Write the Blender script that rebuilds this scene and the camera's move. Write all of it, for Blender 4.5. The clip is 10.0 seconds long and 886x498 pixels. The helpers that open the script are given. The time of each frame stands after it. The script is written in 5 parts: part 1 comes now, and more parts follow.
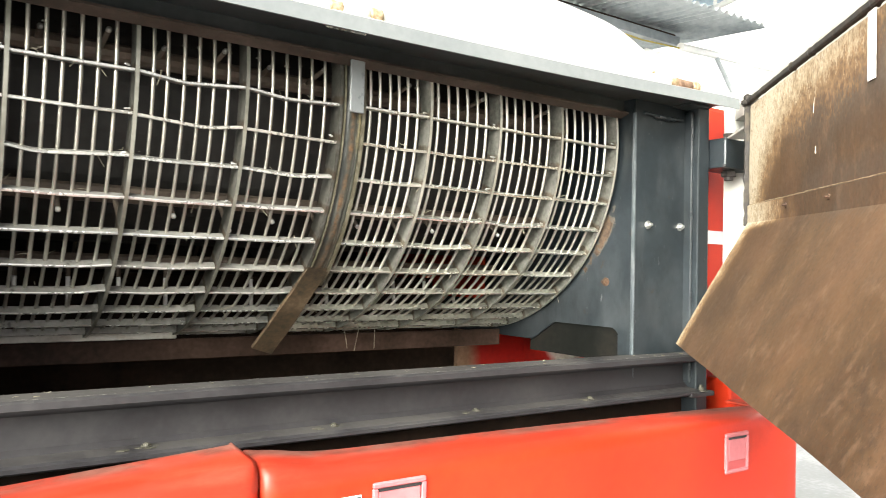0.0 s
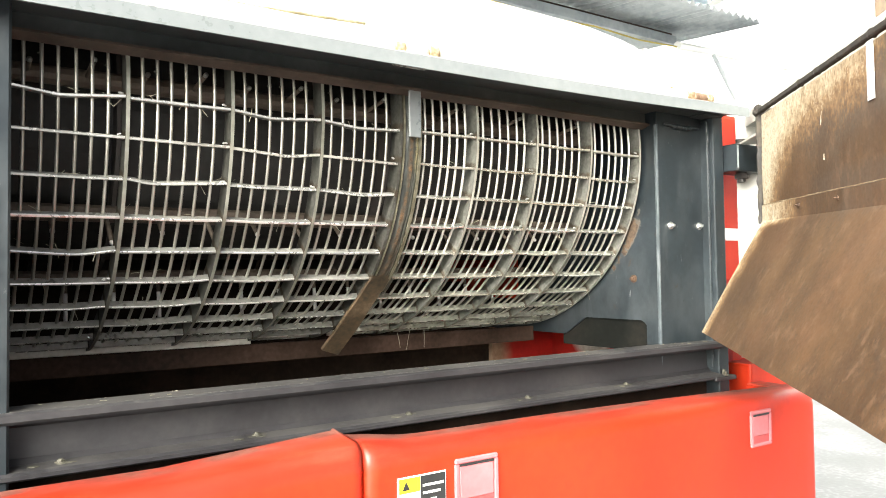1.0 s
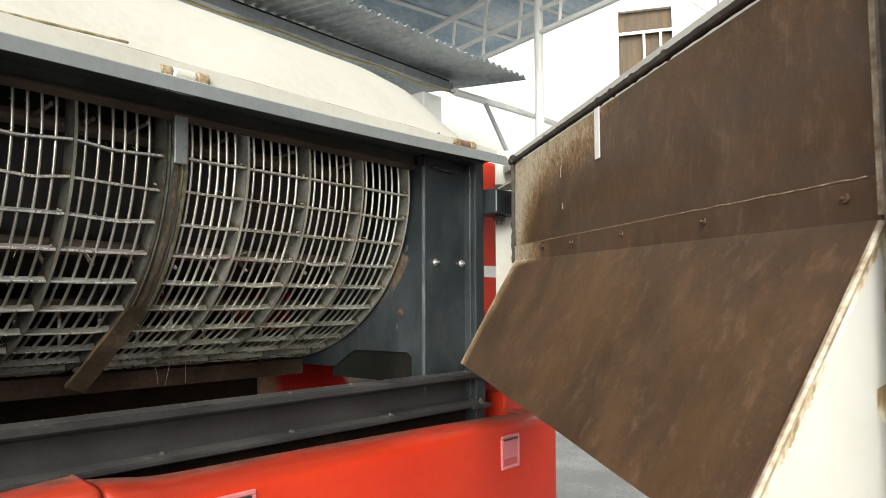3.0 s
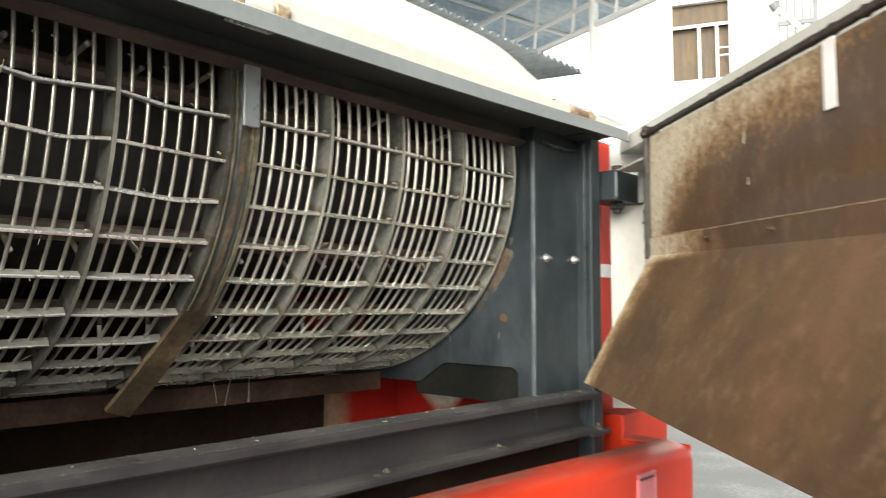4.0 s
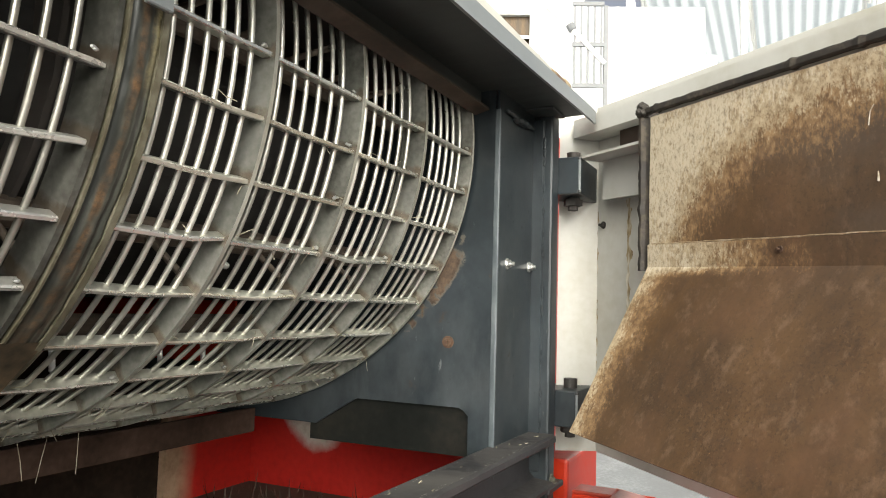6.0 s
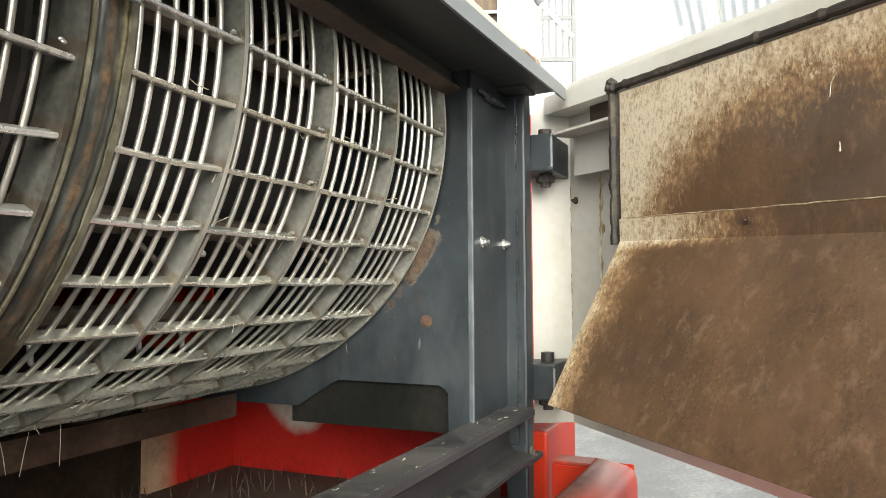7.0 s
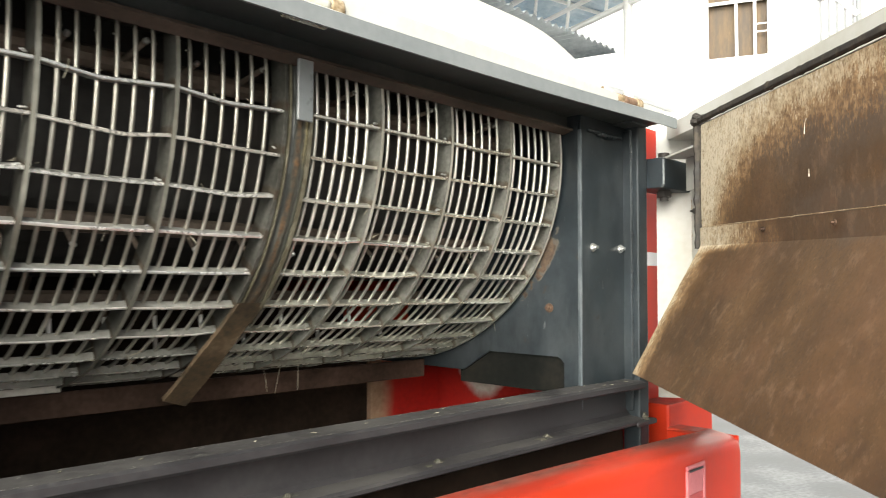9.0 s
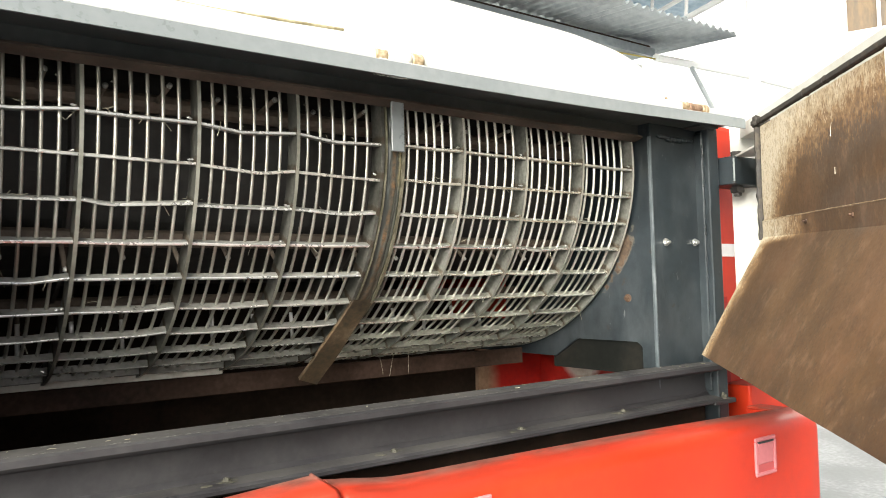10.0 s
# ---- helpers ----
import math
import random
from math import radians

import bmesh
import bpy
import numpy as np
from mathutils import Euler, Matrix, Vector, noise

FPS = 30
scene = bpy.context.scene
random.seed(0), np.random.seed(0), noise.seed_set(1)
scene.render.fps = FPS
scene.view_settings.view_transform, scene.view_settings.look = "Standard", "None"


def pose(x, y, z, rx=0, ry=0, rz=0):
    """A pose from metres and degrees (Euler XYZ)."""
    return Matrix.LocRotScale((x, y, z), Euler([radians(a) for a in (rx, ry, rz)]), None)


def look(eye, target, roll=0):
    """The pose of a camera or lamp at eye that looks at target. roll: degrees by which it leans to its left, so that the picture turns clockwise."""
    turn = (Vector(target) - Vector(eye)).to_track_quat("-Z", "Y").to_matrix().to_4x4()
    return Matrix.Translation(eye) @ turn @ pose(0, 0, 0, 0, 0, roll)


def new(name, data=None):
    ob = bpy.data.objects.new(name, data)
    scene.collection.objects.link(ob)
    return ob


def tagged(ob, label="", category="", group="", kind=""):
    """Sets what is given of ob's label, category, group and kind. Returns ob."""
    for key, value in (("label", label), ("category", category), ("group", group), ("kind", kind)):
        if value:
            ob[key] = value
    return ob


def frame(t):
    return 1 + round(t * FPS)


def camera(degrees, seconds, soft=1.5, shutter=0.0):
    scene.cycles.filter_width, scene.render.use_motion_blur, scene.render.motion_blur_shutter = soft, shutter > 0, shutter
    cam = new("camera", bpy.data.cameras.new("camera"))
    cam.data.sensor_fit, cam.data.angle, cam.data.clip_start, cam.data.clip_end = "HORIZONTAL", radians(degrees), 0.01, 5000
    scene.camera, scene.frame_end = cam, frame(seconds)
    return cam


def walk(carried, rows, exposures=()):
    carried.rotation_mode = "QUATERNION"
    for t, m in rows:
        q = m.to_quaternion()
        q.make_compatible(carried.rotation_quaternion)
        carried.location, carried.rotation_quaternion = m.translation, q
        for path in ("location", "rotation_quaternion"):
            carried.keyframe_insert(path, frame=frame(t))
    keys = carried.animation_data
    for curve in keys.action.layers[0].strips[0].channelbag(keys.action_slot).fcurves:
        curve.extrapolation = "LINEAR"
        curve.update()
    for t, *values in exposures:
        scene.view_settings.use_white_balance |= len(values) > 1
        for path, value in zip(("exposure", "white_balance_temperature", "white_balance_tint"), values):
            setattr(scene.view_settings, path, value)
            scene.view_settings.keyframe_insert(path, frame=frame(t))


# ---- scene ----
cam = camera(62.2, 10.0, soft=0.7, shutter=0.25)
PATH = [
    (0, (0.045, 0.032, 1.638), (1.161, 1.69, 1.7), 1.3),
    (0.5, (0.014, -0.02, 1.642), (1.017, 1.71, 1.709), 1.2),
    (1, (-0.113, -0.039, 1.64), (1.001, 1.62, 1.71), -0.8),
    (1.5, (-0.167, -0.048, 1.647), (1.066, 1.522, 1.771), -0.0),
    (2, (-0.146, -0.067, 1.647), (1.254, 1.354, 1.797), 0.6),
    (2.5, (-0.115, -0.08, 1.637), (1.418, 1.194, 1.8), 0.1),
    (2.7, (-0.113, -0.089, 1.646), (1.433, 1.17, 1.796), 0.0),
    (3.8, (-0.03, 0.143, 1.626), (1.501, 1.42, 1.786), -1.2),
    (4, (0.03, 0.225, 1.647), (1.506, 1.565, 1.804), 0.2),
    (4.5, (0.1, 0.377, 1.667), (1.418, 1.872, 1.836), 1.3),
    (5, (0.121, 0.547, 1.689), (1.543, 1.945, 1.837), 1.0),
    (5.5, (0.164, 0.637, 1.685), (1.831, 1.731, 1.85), 2.0),
    (6, (0.196, 0.647, 1.677), (1.994, 1.509, 1.832), 1.6),
    (7.3, (0.185, 0.642, 1.68), (2.012, 1.452, 1.767), -0.7),
    (7.5, (0.186, 0.594, 1.671), (1.977, 1.478, 1.781), -0.2),
    (8, (0.169, 0.482, 1.658), (1.886, 1.501, 1.778), 0.2),
    (8.5, (0.115, 0.357, 1.639), (1.699, 1.569, 1.792), 1.0),
    (9, (0.008, 0.248, 1.664), (1.432, 1.648, 1.768), 0.3),
    (9.5, (-0.084, 0.138, 1.66), (1.22, 1.652, 1.74), -1.6),
    (10, (-0.072, 0.039, 1.659), (1.087, 1.666, 1.762), -1.4),
]
EXPOSURES = [(0.0, 1.42), (0.5, 1.62), (1.0, 1.56), (1.5, 1.02), (2.0, 0.38), (2.5, 0.02), (2.7, 0.02), (4.0, 0.52), (4.5, 0.38), (5.0, 0.80), (5.5, 0.20), (6.0, 0.46), (7.5, 0.60), (8.0, 0.54), (8.5, 0.56), (9.0, 0.70), (9.5, 0.9), (10.0, 1.06)]
walk(cam, [(t, look(eye, target, roll)) for t, eye, target, roll in PATH], EXPOSURES)

# ---- light ----
world = bpy.data.worlds.new("world")
scene.world = world
world.use_nodes = True
wn = world.node_tree.nodes
sky = wn.new("ShaderNodeTexSky")
sky.sky_type = "NISHITA"
sky.sun_disc = False
sky.sun_elevation = radians(26)
sky.sun_rotation = radians(238.5)
sky.air_density, sky.dust_density, sky.ozone_density = 0.5, 6.0, 0.0
haze = wn.new("ShaderNodeHueSaturation")
haze.inputs["Saturation"].default_value = 0.4
world.node_tree.links.new(sky.outputs[0], haze.inputs["Color"])
world.node_tree.links.new(haze.outputs[0], wn["Background"].inputs[0])
wn["Background"].inputs[1].default_value = 0.15
sun_data = bpy.data.lights.new("sun", "SUN")
sun_data.energy, sun_data.angle, sun_data.color = 3.8, radians(65), (0.945, 0.965, 0.845)
sun = new("sun", sun_data)
sun.matrix_world = look((-7.35 + 0.6, -4.5 + 1.0, 4.20 + 1.6), (0.6, 1.0, 1.6))


# ---- materials ----
def material(name, colors, scale=8.0, rough=(0.4, 0.6), metal=0.0, bump=0.15, fine=90.0, fine_amount=0.35, dust=None, dust_level=0.75, dust_rough=0.9, coat=0.0, tint=0.0, stretch=(1, 1, 1), spec=0.5):
    """Two scales of noise between colours, a fine relief, and settled dust on faces that look up."""
    m = bpy.data.materials.new(name)
    m.use_nodes = True
    nt = m.node_tree
    n, l = nt.nodes, nt.links
    bsdf = n["Principled BSDF"]
    geo = n.new("ShaderNodeNewGeometry")
    mp = n.new("ShaderNodeMapping")
    mp.inputs["Scale"].default_value = stretch
    l.new(geo.outputs["Position"], mp.inputs[0])
    big = n.new("ShaderNodeTexNoise")
    big.inputs["Scale"].default_value, big.inputs["Detail"].default_value = scale, 6
    small = n.new("ShaderNodeTexNoise")
    small.inputs["Scale"].default_value, small.inputs["Detail"].default_value = fine, 4
    l.new(mp.outputs[0], big.inputs["Vector"])
    l.new(mp.outputs[0], small.inputs["Vector"])
    mix = n.new("ShaderNodeMix")
    mix.data_type = "FLOAT"
    mix.inputs[0].default_value = fine_amount
    l.new(big.outputs[0], mix.inputs[2])
    l.new(small.outputs[0], mix.inputs[3])
    ramp = n.new("ShaderNodeValToRGB")
    els = ramp.color_ramp.elements
    while len(els) < len(colors):
        els.new(0.5)
    for i, c in enumerate(colors):
        els[i].position = 0.34 + 0.32 * i / max(1, len(colors) - 1)
        els[i].color = (*c, 1)
    l.new(mix.outputs[0], ramp.inputs[0])
    col = ramp.outputs[0]
    if tint:
        info = n.new("ShaderNodeObjectInfo")
        mr = n.new("ShaderNodeMapRange")
        mr.inputs[3].default_value, mr.inputs[4].default_value = 1 - tint, 1 + tint
        l.new(info.outputs["Random"], mr.inputs[0])
        hs = n.new("ShaderNodeHueSaturation")
        l.new(mr.outputs[0], hs.inputs["Value"])
        l.new(col, hs.inputs["Color"])
        col = hs.outputs[0]
    rmap = n.new("ShaderNodeMapRange")
    rmap.inputs[1].default_value, rmap.inputs[2].default_value = 0.3, 0.7
    rmap.inputs[3].default_value, rmap.inputs[4].default_value = rough
    l.new(mix.outputs[0], rmap.inputs[0])
    rgh = rmap.outputs[0]
    if dust:
        sep = n.new("ShaderNodeSeparateXYZ")
        l.new(geo.outputs["True Normal"], sep.inputs[0])
        add = n.new("ShaderNodeMath")
        add.operation = "ADD"
        l.new(sep.outputs[2], add.inputs[0])
        sub = n.new("ShaderNodeMath")
        sub.operation = "MULTIPLY_ADD"
        sub.inputs[1].default_value, sub.inputs[2].default_value = 0.9, -0.45
        l.new(mix.outputs[0], sub.inputs[0])
        l.new(sub.outputs[0], add.inputs[1])
        dm = n.new("ShaderNodeMapRange")
        dm.inputs[1].default_value, dm.inputs[2].default_value = dust_level - 0.12, dust_level + 0.12
        l.new(add.outputs[0], dm.inputs[0])
        lim = n.new("ShaderNodeMath")
        lim.operation = "MULTIPLY"
        lim.inputs[1].default_value = 0.85
        l.new(dm.outputs[0], lim.inputs[0])
        dmix = n.new("ShaderNodeMix")
        dmix.data_type = "RGBA"
        l.new(lim.outputs[0], dmix.inputs[0])
        l.new(col, dmix.inputs[6])
        dmix.inputs[7].default_value = (*dust, 1)
        col = dmix.outputs[2]
        rmix = n.new("ShaderNodeMix")
        rmix.data_type = "FLOAT"
        l.new(lim.outputs[0], rmix.inputs[0])
        l.new(rgh, rmix.inputs[2])
        rmix.inputs[3].default_value = dust_rough
        rgh = rmix.outputs[0]
    l.new(col, bsdf.inputs["Base Color"])
    l.new(rgh, bsdf.inputs["Roughness"])
    bsdf.inputs["Metallic"].default_value = metal
    bsdf.inputs["Specular IOR Level"].default_value = spec
    bsdf.inputs["Coat Weight"].default_value = coat
    bsdf.inputs["Coat Roughness"].default_value = 0.15
    if bump:
        bp = n.new("ShaderNodeBump")
        bp.inputs["Strength"].default_value, bp.inputs["Distance"].default_value = bump, 0.002
        l.new(mix.outputs[0], bp.inputs["Height"])
        l.new(bp.outputs[0], bsdf.inputs["Normal"])
    return m


STEEL = material("worn_steel", [(0.51, 0.50, 0.435), (0.77, 0.76, 0.69), (0.87, 0.86, 0.79)], 14, (0.18, 0.36), 0.8, 0.05, 160, tint=0.08)
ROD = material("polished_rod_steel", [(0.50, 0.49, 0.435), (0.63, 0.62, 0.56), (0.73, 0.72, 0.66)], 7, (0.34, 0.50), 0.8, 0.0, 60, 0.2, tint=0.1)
ROD_LEFT = material("left_rod_steel", [(0.30, 0.29, 0.25), (0.42, 0.41, 0.36), (0.56, 0.55, 0.49)], 9, (0.30, 0.46), 0.8, 0.0, 60, 0.2, tint=0.1)
BAR_FACE = material("dusty_bar_steel", [(0.30, 0.295, 0.25), (0.50, 0.50, 0.445), (0.66, 0.655, 0.59)], 16, (0.26, 0.46), 0.75, 0.06, 140, tint=0.1)
OLIVE_EDGE = material("olive_strap_edge", [(0.058, 0.050, 0.030), (0.110, 0.100, 0.067), (0.19, 0.178, 0.130)], 24, (0.4, 0.65), 0.2, 0.2, 130, 0.4)
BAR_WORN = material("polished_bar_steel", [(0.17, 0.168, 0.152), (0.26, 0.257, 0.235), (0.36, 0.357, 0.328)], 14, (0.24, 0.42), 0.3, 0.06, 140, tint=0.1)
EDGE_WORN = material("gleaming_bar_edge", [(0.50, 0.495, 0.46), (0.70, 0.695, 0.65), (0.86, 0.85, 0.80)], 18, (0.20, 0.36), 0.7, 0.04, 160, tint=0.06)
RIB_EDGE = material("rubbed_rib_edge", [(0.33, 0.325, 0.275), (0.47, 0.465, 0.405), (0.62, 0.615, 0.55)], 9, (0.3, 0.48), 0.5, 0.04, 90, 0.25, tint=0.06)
RIB_EDGE_LEFT = material("left_rib_edge", [(0.16, 0.158, 0.128), (0.27, 0.268, 0.225), (0.40, 0.395, 0.34)], 9, (0.3, 0.48), 0.5, 0.04, 90, 0.25, tint=0.06)
# Pale steel with the light on the lowest crossbars put into its colour.
FOOT = material("lit_pale_steel", [(0.50, 0.49, 0.44), (0.66, 0.65, 0.60), (0.76, 0.75, 0.70)], 15, (0.3, 0.5), 0.1, 0.08, 140, tint=0.08)
# Darker than the slate paint: the underside's shade is in the colour.
SOFFIT = material("shaded_soffit_paint", [(0.022, 0.027, 0.028), (0.036, 0.042, 0.043), (0.060, 0.066, 0.066)], 6, (0.4, 0.6), 0.0, 0.1, 70)
BEAM = material("brown_beam_rust", [(0.020, 0.012, 0.0085), (0.041, 0.0245, 0.018), (0.070, 0.043, 0.032)], 10, (0.55, 0.8), 0.0, 0.3, 110, spec=0.15)
SEAL = material("brown_seal_strip", [(0.030, 0.022, 0.017), (0.060, 0.043, 0.032), (0.09, 0.068, 0.053)], 16, (0.6, 0.85), 0.0, 0.2, 120)
LIP = material("grey_lip_paint", [(0.16, 0.177, 0.180), (0.185, 0.201, 0.204), (0.215, 0.230, 0.232)], 3, (0.22, 0.42), 0.0, 0.1, 80)
RAIL = material("dusty_rail_paint", [(0.017, 0.0162, 0.0178), (0.027, 0.026, 0.0282), (0.041, 0.0395, 0.0405)], 7, (0.35, 0.6), 0.0, 0.15, 90, dust=(0.066, 0.062, 0.056), dust_level=1.0)
RED = material("orange_red_paint", [(0.46, 0.024, 0.006), (0.52, 0.030, 0.008), (0.56, 0.038, 0.010)], 3, (0.30, 0.48), 0.0, 0.04, 60, dust=(0.17, 0.085, 0.062), dust_level=0.99, dust_rough=0.5, spec=0.4)
PINK = material("pink_latch_plastic", [(0.48, 0.135, 0.145), (0.54, 0.165, 0.175), (0.58, 0.20, 0.21)], 8, (0.5, 0.65), 0.0, 0.04, 90)
PINK_DARK = material("shaded_latch_plastic", [(0.42, 0.06, 0.06), (0.5, 0.09, 0.09)], 8, (0.4, 0.6), 0.0, 0.04, 90)
CREAM = material("cream_sheet_paint", [(0.48, 0.465, 0.405), (0.54, 0.53, 0.475), (0.58, 0.57, 0.52)], 4, (0.35, 0.55), 0.0, 0.06, 60)
DOOR_WHITE = material("worn_white_door_paint", [(0.43, 0.415, 0.355), (0.51, 0.505, 0.465), (0.55, 0.545, 0.51)], 5, (0.4, 0.65), 0.0, 0.1, 60, 0.25)
RUBBER = material("black_rubber_seal", [(0.014, 0.012, 0.010), (0.028, 0.023, 0.018), (0.075, 0.062, 0.046)], 30, (0.6, 0.85), 0.0, 0.4, 120)
DARK = material("dark_inner_steel", [(0.026, 0.023, 0.021), (0.043, 0.038, 0.034), (0.066, 0.056, 0.05)], 12, (0.5, 0.8), 0.2, 0.2, 60)
BAR_RUST = material("brown_drum_bar", [(0.06, 0.045, 0.035), (0.12, 0.094, 0.072), (0.18, 0.142, 0.112)], 14, (0.5, 0.8), 0.2, 0.3, 120)
DRUM = material("worn_drum_steel", [(0.020, 0.019, 0.018), (0.034, 0.033, 0.031), (0.052, 0.050, 0.047)], 12, (0.5, 0.75), 0.2, 0.15, 60, spec=0.25)
# Pale tooth steel: worn ends, with their glint put into the colour.
TOOTH = material("glinting_worn_tooth", [(0.86, 0.855, 0.82), (0.95, 0.945, 0.92)], 30, (0.16, 0.28), 0.3, 0.03, 120)
SIEVE = material("brown_sieve", [(0.022, 0.0135, 0.009), (0.040, 0.025, 0.016), (0.065, 0.043, 0.027)], 14, (0.6, 0.9), 0.0, 0.3, 110)
BRIGHT = material("zinc_bolt", [(0.5, 0.5, 0.48), (0.7, 0.7, 0.68)], 40, (0.2, 0.4), 0.85, 0.1, 200)
RUST = material("orange_rust", [(0.045, 0.024, 0.014), (0.085, 0.048, 0.028), (0.13, 0.075, 0.045)], 30, (0.7, 0.95), 0.0, 0.4, 200)
STRAW = material("dry_straw", [(0.20, 0.18, 0.12), (0.31, 0.285, 0.21), (0.42, 0.39, 0.31)], 60, (0.6, 0.8), 0.0, 0.1, 200)
RUST_STAIN = material("ochre_rust_stain", [(0.05, 0.032, 0.018), (0.30, 0.22, 0.11), (0.62, 0.58, 0.48), (0.70, 0.69, 0.64)], 40, (0.5, 0.8), 0.0, 0.2, 200, 0.4, stretch=(1, 1, 0.25))
RIM = material("rubbed_rim", [(0.14, 0.09, 0.055), (0.34, 0.28, 0.20), (0.60, 0.56, 0.47)], 35, (0.4, 0.7), 0.1, 0.2, 160, 0.4)
TAIL = material("brown_tail_rust", [(0.018, 0.014, 0.009), (0.046, 0.033, 0.019), (0.080, 0.053, 0.029), (0.125, 0.090, 0.054)], 20, (0.5, 0.75), 0.05, 0.35, 130, 0.4)
# Slate with grime, made near black to hold the notch's shade.
SHADE = material("shaded_dirty_slate", [(0.004, 0.0045, 0.004), (0.008, 0.0085, 0.0075), (0.017, 0.015, 0.012)], 8, (0.5, 0.7), 0.0, 0.15, 80, spec=0.1)
# Near black: shade of the lower chamber and recesses put into the colour.
RECESS_SHADE = material("shaded_recess_black", [(0.013, 0.009, 0.0065), (0.023, 0.016, 0.0115), (0.038, 0.026, 0.019)], 9, (0.7, 0.9), 0.0, 0.2, 70, spec=0.1)
OCHRE = material("ochre_sealant", [(0.07, 0.062, 0.035), (0.20, 0.17, 0.09), (0.40, 0.35, 0.22)], 45, (0.6, 0.8), 0.0, 0.3, 200)
CONCRETE = material("pale_concrete", [(0.125, 0.129, 0.134), (0.175, 0.180, 0.186), (0.30, 0.308, 0.316)], 1.4, (0.55, 0.85), 0.0, 0.15, 26, 0.35)
WALL = material("white_wall_paint", [(0.74, 0.74, 0.71), (0.79, 0.79, 0.77), (0.82, 0.82, 0.80)], 0.7, (0.7, 0.9), 0.0, 0.05, 9)
ZINC = material("corrugated_zinc", [(0.23, 0.26, 0.275), (0.36, 0.395, 0.41), (0.48, 0.515, 0.525)], 1.3, (0.35, 0.6), 0.25, 0.1, 12)
BLUE = material("blue_roof_sheet", [(0.26, 0.36, 0.45), (0.40, 0.50, 0.58), (0.62, 0.68, 0.70)], 0.9, (0.4, 0.65), 0.2, 0.1, 9)
TUBE = material("white_tube_paint", [(0.74, 0.74, 0.72), (0.80, 0.80, 0.78), (0.84, 0.84, 0.82)], 3, (0.45, 0.65), 0.0, 0.05, 30)
CURTAIN = material("brown_window_wood", [(0.035, 0.021, 0.009), (0.075, 0.046, 0.019), (0.13, 0.083, 0.036)], 2.2, (0.5, 0.7), 0.0, 0.1, 20, stretch=(4, 4, 0.5))
PALE = material("pale_roof_sheet", [(0.50, 0.54, 0.56), (0.60, 0.64, 0.66), (0.68, 0.71, 0.72)], 0.8, (0.5, 0.7), 0.0, 0.1, 9)
pn = PALE.node_tree
through_light = pn.nodes.new("ShaderNodeBsdfTranslucent")
through_light.inputs[0].default_value = (0.78, 0.84, 0.86, 1)
both = pn.nodes.new("ShaderNodeMixShader")
both.inputs[0].default_value = 0.6
pn.links.new(pn.nodes["Principled BSDF"].outputs[0], both.inputs[1])
pn.links.new(through_light.outputs[0], both.inputs[2])
pn.links.new(both.outputs[0], pn.nodes["Material Output"].inputs[0])
GREY = material("grey_gate_paint", [(0.12, 0.125, 0.13), (0.17, 0.175, 0.18)], 4, (0.4, 0.6), 0.0, 0.05, 30)
END_WHITE = material("rust_edged_white", [(0.40, 0.395, 0.35), (0.45, 0.45, 0.42), (0.48, 0.485, 0.46)], 4, (0.4, 0.6), 0.0, 0.1, 40, 0.2)
TAN = material("tan_worn_steel", [(0.17, 0.115, 0.06), (0.33, 0.25, 0.15), (0.55, 0.48, 0.36)], 70, (0.5, 0.8), 0.1, 0.3, 200)
BROWN_HINGE = material("brown_hinge_rust", [(0.10, 0.058, 0.034), (0.20, 0.125, 0.08), (0.32, 0.22, 0.15)], 60, (0.6, 0.85), 0.0, 0.3, 200)
# Paler slate that paints the highlight on the side panel's edge.
SLATE_EDGE = material("lit_slate_edge", [(0.06, 0.073, 0.080), (0.085, 0.100, 0.108), (0.14, 0.155, 0.162)], 40, (0.3, 0.5), 0.0, 0.1, 160, stretch=(1, 1, 0.3))
GREY_CHIP = material("worn_grey_chip", [(0.10, 0.10, 0.092), (0.17, 0.165, 0.15), (0.28, 0.275, 0.25)], 60, (0.4, 0.7), 0.1, 0.1, 200)
GREASE = material("dusty_grease", [(0.032, 0.031, 0.022), (0.072, 0.069, 0.052), (0.14, 0.13, 0.10)], 22, (0.5, 0.8), 0.0, 0.3, 150)
CABLE = material("dull_yellow_cable", [(0.30, 0.24, 0.05), (0.42, 0.34, 0.08)], 6, (0.5, 0.7), 0.0, 0.05, 30)
YELLOW = material("yellow_label_ink", [(0.75, 0.58, 0.02), (0.8, 0.64, 0.03)], 30, (0.35, 0.5), 0.0, 0.0, 90)
INK = material("black_label_ink", [(0.02, 0.02, 0.02), (0.03, 0.03, 0.03)], 30, (0.35, 0.5), 0.0, 0.0, 90)
PAPER = material("white_label_film", [(0.74, 0.74, 0.72), (0.8, 0.8, 0.78)], 30, (0.35, 0.5), 0.0, 0.0, 90)


